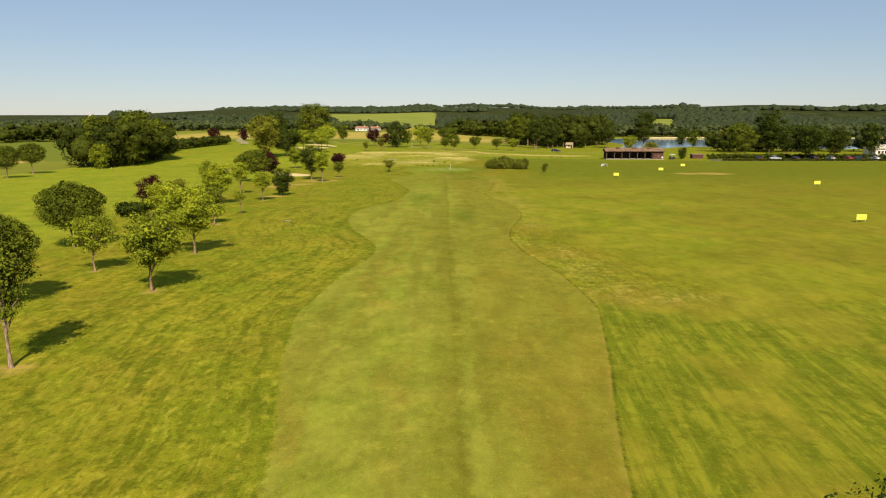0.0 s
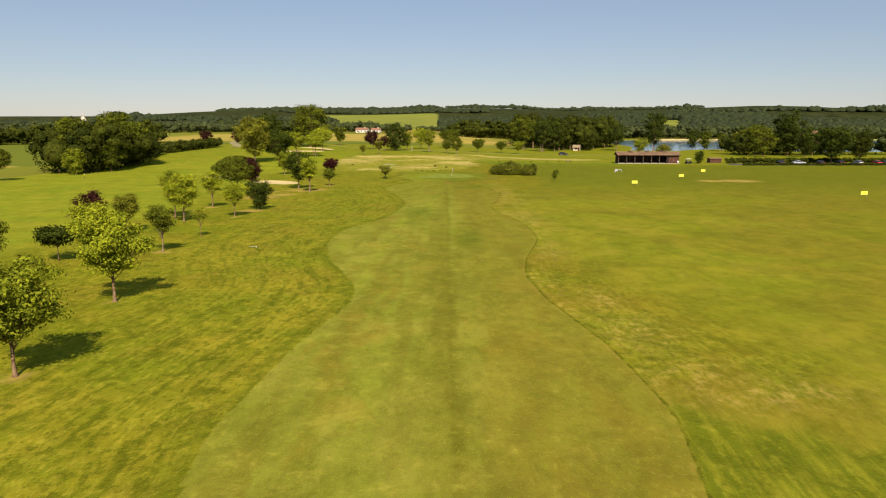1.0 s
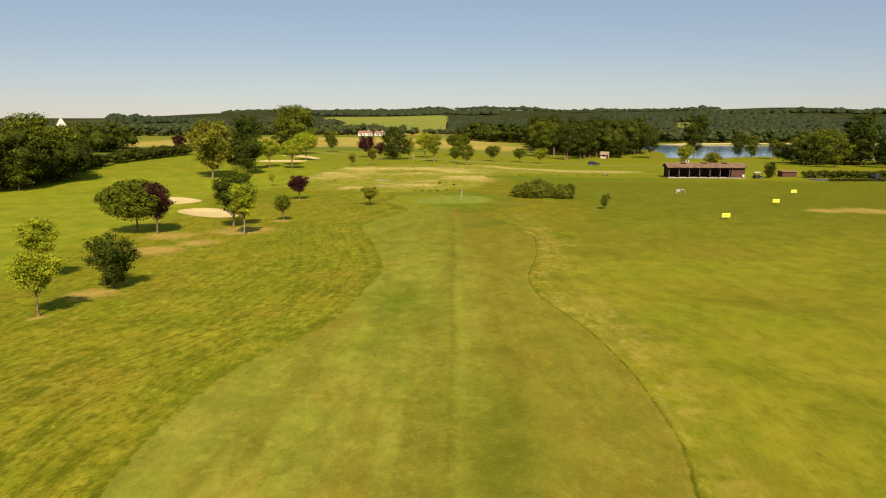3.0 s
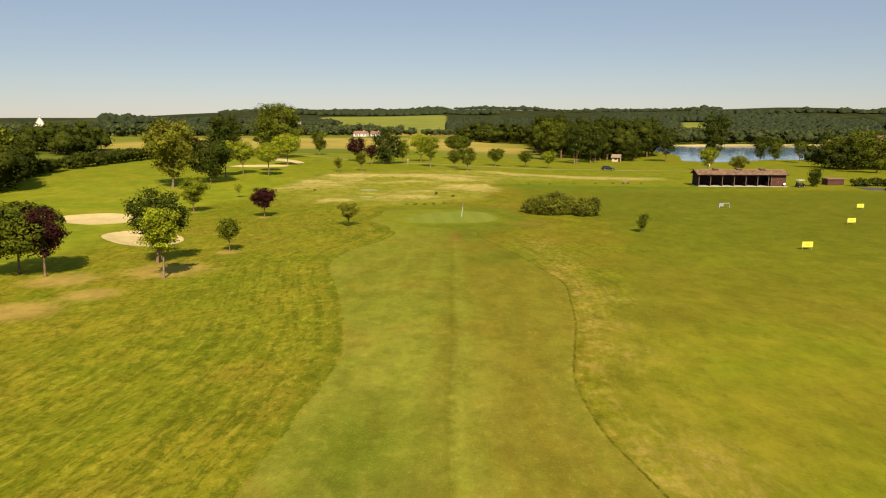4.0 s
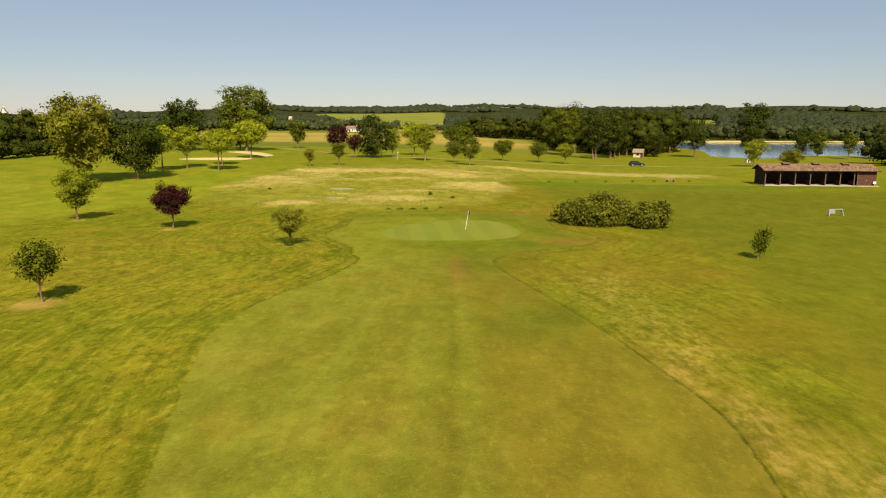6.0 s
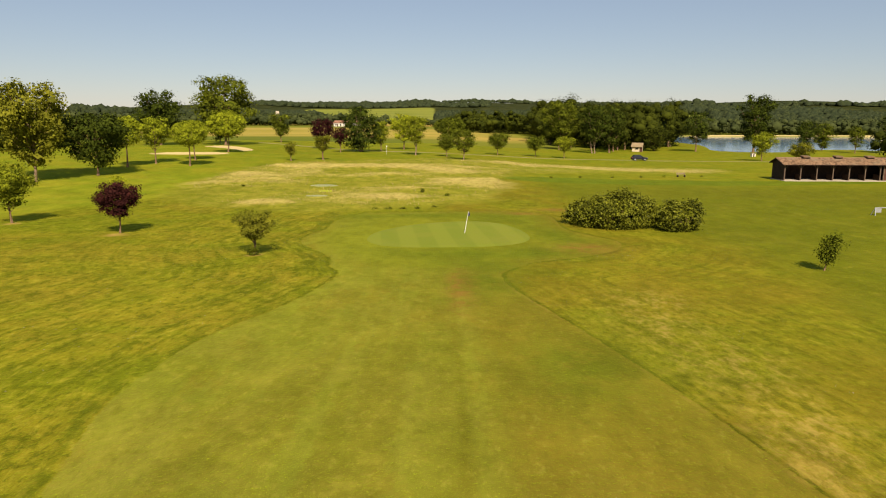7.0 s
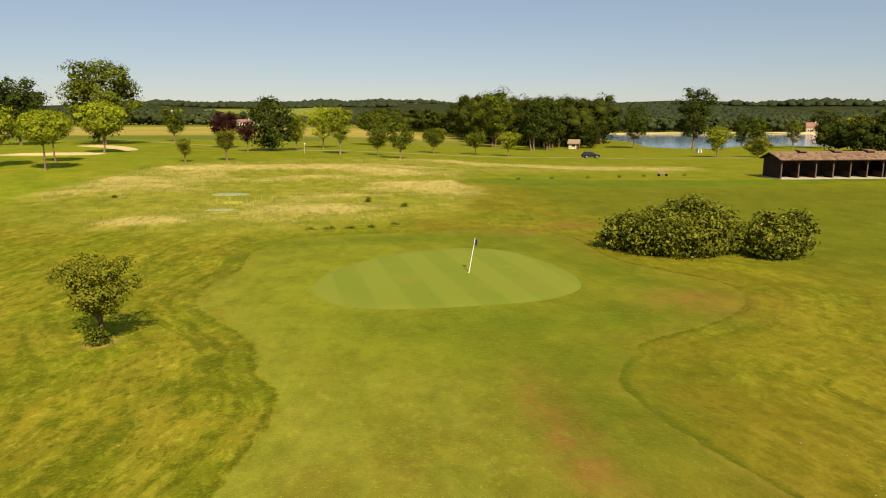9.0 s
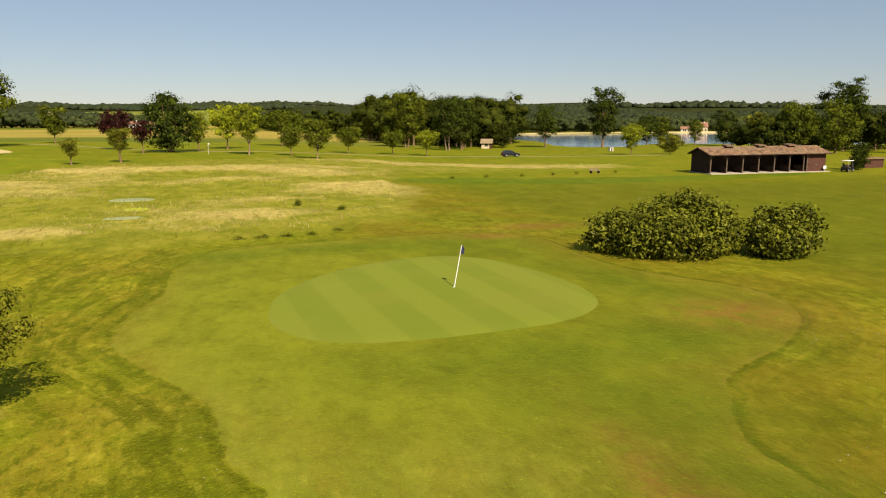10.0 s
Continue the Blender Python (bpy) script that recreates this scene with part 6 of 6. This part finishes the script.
# ---- tall dry grass behind the green ----
def tall_grass(name, outline, count, hgt, mat, label, seed, gate):
    """Bent blades in tufts, thick where the drifts are."""
    rs = np.random.RandomState(seed)
    lo, hi = outline.min(0), outline.max(0)
    px, py = rs.uniform(lo[0], hi[0], count * 2), rs.uniform(lo[1], hi[1], count * 2)
    drift = dry_drift(px, py) + rs.normal(0, 0.06, count * 2)
    ok = (inside_distance(outline, px, py) > 2.0 * rs.uniform(0, 1, count * 2)) & ((drift > 0.52) if gate else (drift < 0.50))
    px, py = px[ok][:count], py[ok][:count]
    k = len(px)
    w = math.pi / 2 + rs.normal(0, 0.5, k)
    h = hgt * rs.uniform(0.5, 1.25, k)
    z = ground_z(px, py)
    bend = rs.uniform(0.3, 0.9, k) * h
    wd = rs.uniform(0.012, 0.030, k)
    bx, by = np.cos(w), np.sin(w)
    V = np.stack([np.column_stack([px - by * wd, py + bx * wd, z - 0.03]), np.column_stack([px + by * wd, py - bx * wd, z - 0.03]),
                  np.column_stack([px + bx * bend * 0.35 + by * wd * 0.8, py + by * bend * 0.35 - bx * wd * 0.8, z + h * 0.6]),
                  np.column_stack([px + bx * bend, py + by * bend, z + h])], 1).reshape(-1, 3)
    me = mesh_from(name, V, np.arange(4 * k).reshape(k, 4), mat)
    return tagged(new(name, me), label, "grass", kind="stuff")


tall_grass("dry_grass", FESCUE, 26000, 0.38, STRAW, "tall straw-coloured dry grass in drifts", 1, True)
tall_grass("meadow_grass", FESCUE, 9000, 0.24, BLADES, "tall green meadow grass between dry drifts", 2, False)
tall_grass("dry_grass", FESCUE_ARM, 1500, 0.25, STRAW, "strip of dry grass beside the track", 3, True)


# ---- a wet hollow in the tall grass ----
SCUM = plain("yellow_green_weed", (0.30, 0.33, 0.02), 0.8, 0.1, 0, 0.2, 1.5)
SHALLOW = plain("pale_shallow_water", (0.25, 0.27, 0.11), 0.55, 0.25, 0, 0.15, 0.6)
for cx_, cy_, w_, d_, mat_, lab_ in ((-18.5, 251.3, 2.4, 1.3, SHALLOW, "pale shallow puddle in the tall grass"), (-17.6, 240.0, 2.0, 0.9, SHALLOW, "pale shallow puddle edged with weed"), (-17.2, 245.0, 1.2, 1.1, SCUM, "patch of bright yellow-green marsh weed")):
    oval = ring([(cx_ + w_ * math.cos(a) * (1 + 0.15 * math.sin(3 * a)), cy_ + d_ * math.sin(a)) for a in np.linspace(0, 2 * math.pi, 9)[:-1]])
    sheet_inside("puddle" if mat_ is SHALLOW else "marsh_weed", oval, mat_, 0.10, lab_, "puddle" if mat_ is SHALLOW else "weeds", 3)


# ---- small things in the grass ----
shrub(-15.2, 197.75, 0.9, 0.7, 0.85, GREEN, "leafy suckers round the foot of a small tree", name="sucker_clump", size=0.12, seed=91, lobes=8)


def daisies(count, seed):
    """Small white flower heads in the rough, thick in a few places."""
    rs = np.random.RandomState(seed)
    px, py = rs.uniform(-22, 16, count * 14), rs.uniform(168, 204, count * 14)
    away, _ = fairway_distance(px, py)
    ok = (away > 0.3) & (fbm(px, py, 0.25, 61) > 0.56)
    px, py = px[ok][:count], py[ok][:count]
    k, w = len(px), np.linspace(0, 2 * math.pi, 7)[:-1]
    z = ground_z(px, py) + 0.06
    r = rs.uniform(0.010, 0.020, k)
    V = np.stack([np.column_stack([px + r * math.cos(a), py + r * math.sin(a), z + r * (0.25 if i % 2 else 0.0)]) for i, a in enumerate(w)], 1).reshape(-1, 3)
    return tagged(new("daisies", mesh_from("daisies", V, np.arange(6 * k).reshape(k, 6), WHITE)), "tiny white flower heads scattered in the rough", "flowers", kind="stuff")


daisies(170, 33)

weeds = ((-3.0, 243.7), (0.6, 240.1), (-30.3, 248.9), (-8.3, 228.0), (-6.7, 228.2), (-3.2, 228.6), (-1.1, 229.9), (-5.0, 228.4))
for n_, (wx_, wy_) in enumerate(weeds):
    k_ = (0.62, 0.55, 0.5)[n_] if n_ < 3 else 0.5
    shrub(wx_, wy_, k_ * (1.0 if n_ < 3 else 1.9), k_, k_ * (1.0 if n_ < 3 else 0.5), GREEN, "small dark weed clump in the tall grass" if n_ < 3 else "low green weed clump at the edge of the tall grass", name="weed_clump", size=0.13, seed=70 + n_, lobes=7)


def lost_tray(x, y):
    """Two thin bent white plastic sheets lying in the rough."""
    root = empty("plastic_sheet", x, y, gz(x, y) + 0.02, 20)
    tagged(root, "torn white plastic sheet lying in the rough", "litter")
    for ox, oy, w in ((0, 0, 0.34), (0.42, -0.12, 0.28)):
        bm = bmesh.new()
        rows_ = [[bm.verts.new((ox + w * i / 5, oy + 0.15 * j / 2, 0.05 + 0.05 * math.sin(i * 1.3 + j))) for i in range(6)] for j in range(3)]
        for j in range(2):
            for i in range(5):
                bm.faces.new((rows_[j][i], rows_[j][i + 1], rows_[j + 1][i + 1], rows_[j + 1][i]))
        bmesh.ops.solidify(bm, geom=list(bm.faces), thickness=0.02)
        part("sheet", bm, WHITE, root)
    return root


lost_tray(-20.4, 89.3)
peg = empty("marker_post", -93.4, 198.1, gz(-93.4, 198.1), 0)
tagged(peg, "thin yellow-topped distance post on the far fairway", "post")
part("post", rod(bmesh.new(), (0, 0, -0.05), (0, 0, 1.0), 0.06, 0.05), POSTWOOD, peg)
part("top", rod(bmesh.new(), (0, 0, 0.9), (0, 0, 1.35), 0.07, 0.06), YELLOW, peg, "yellow top of the post")
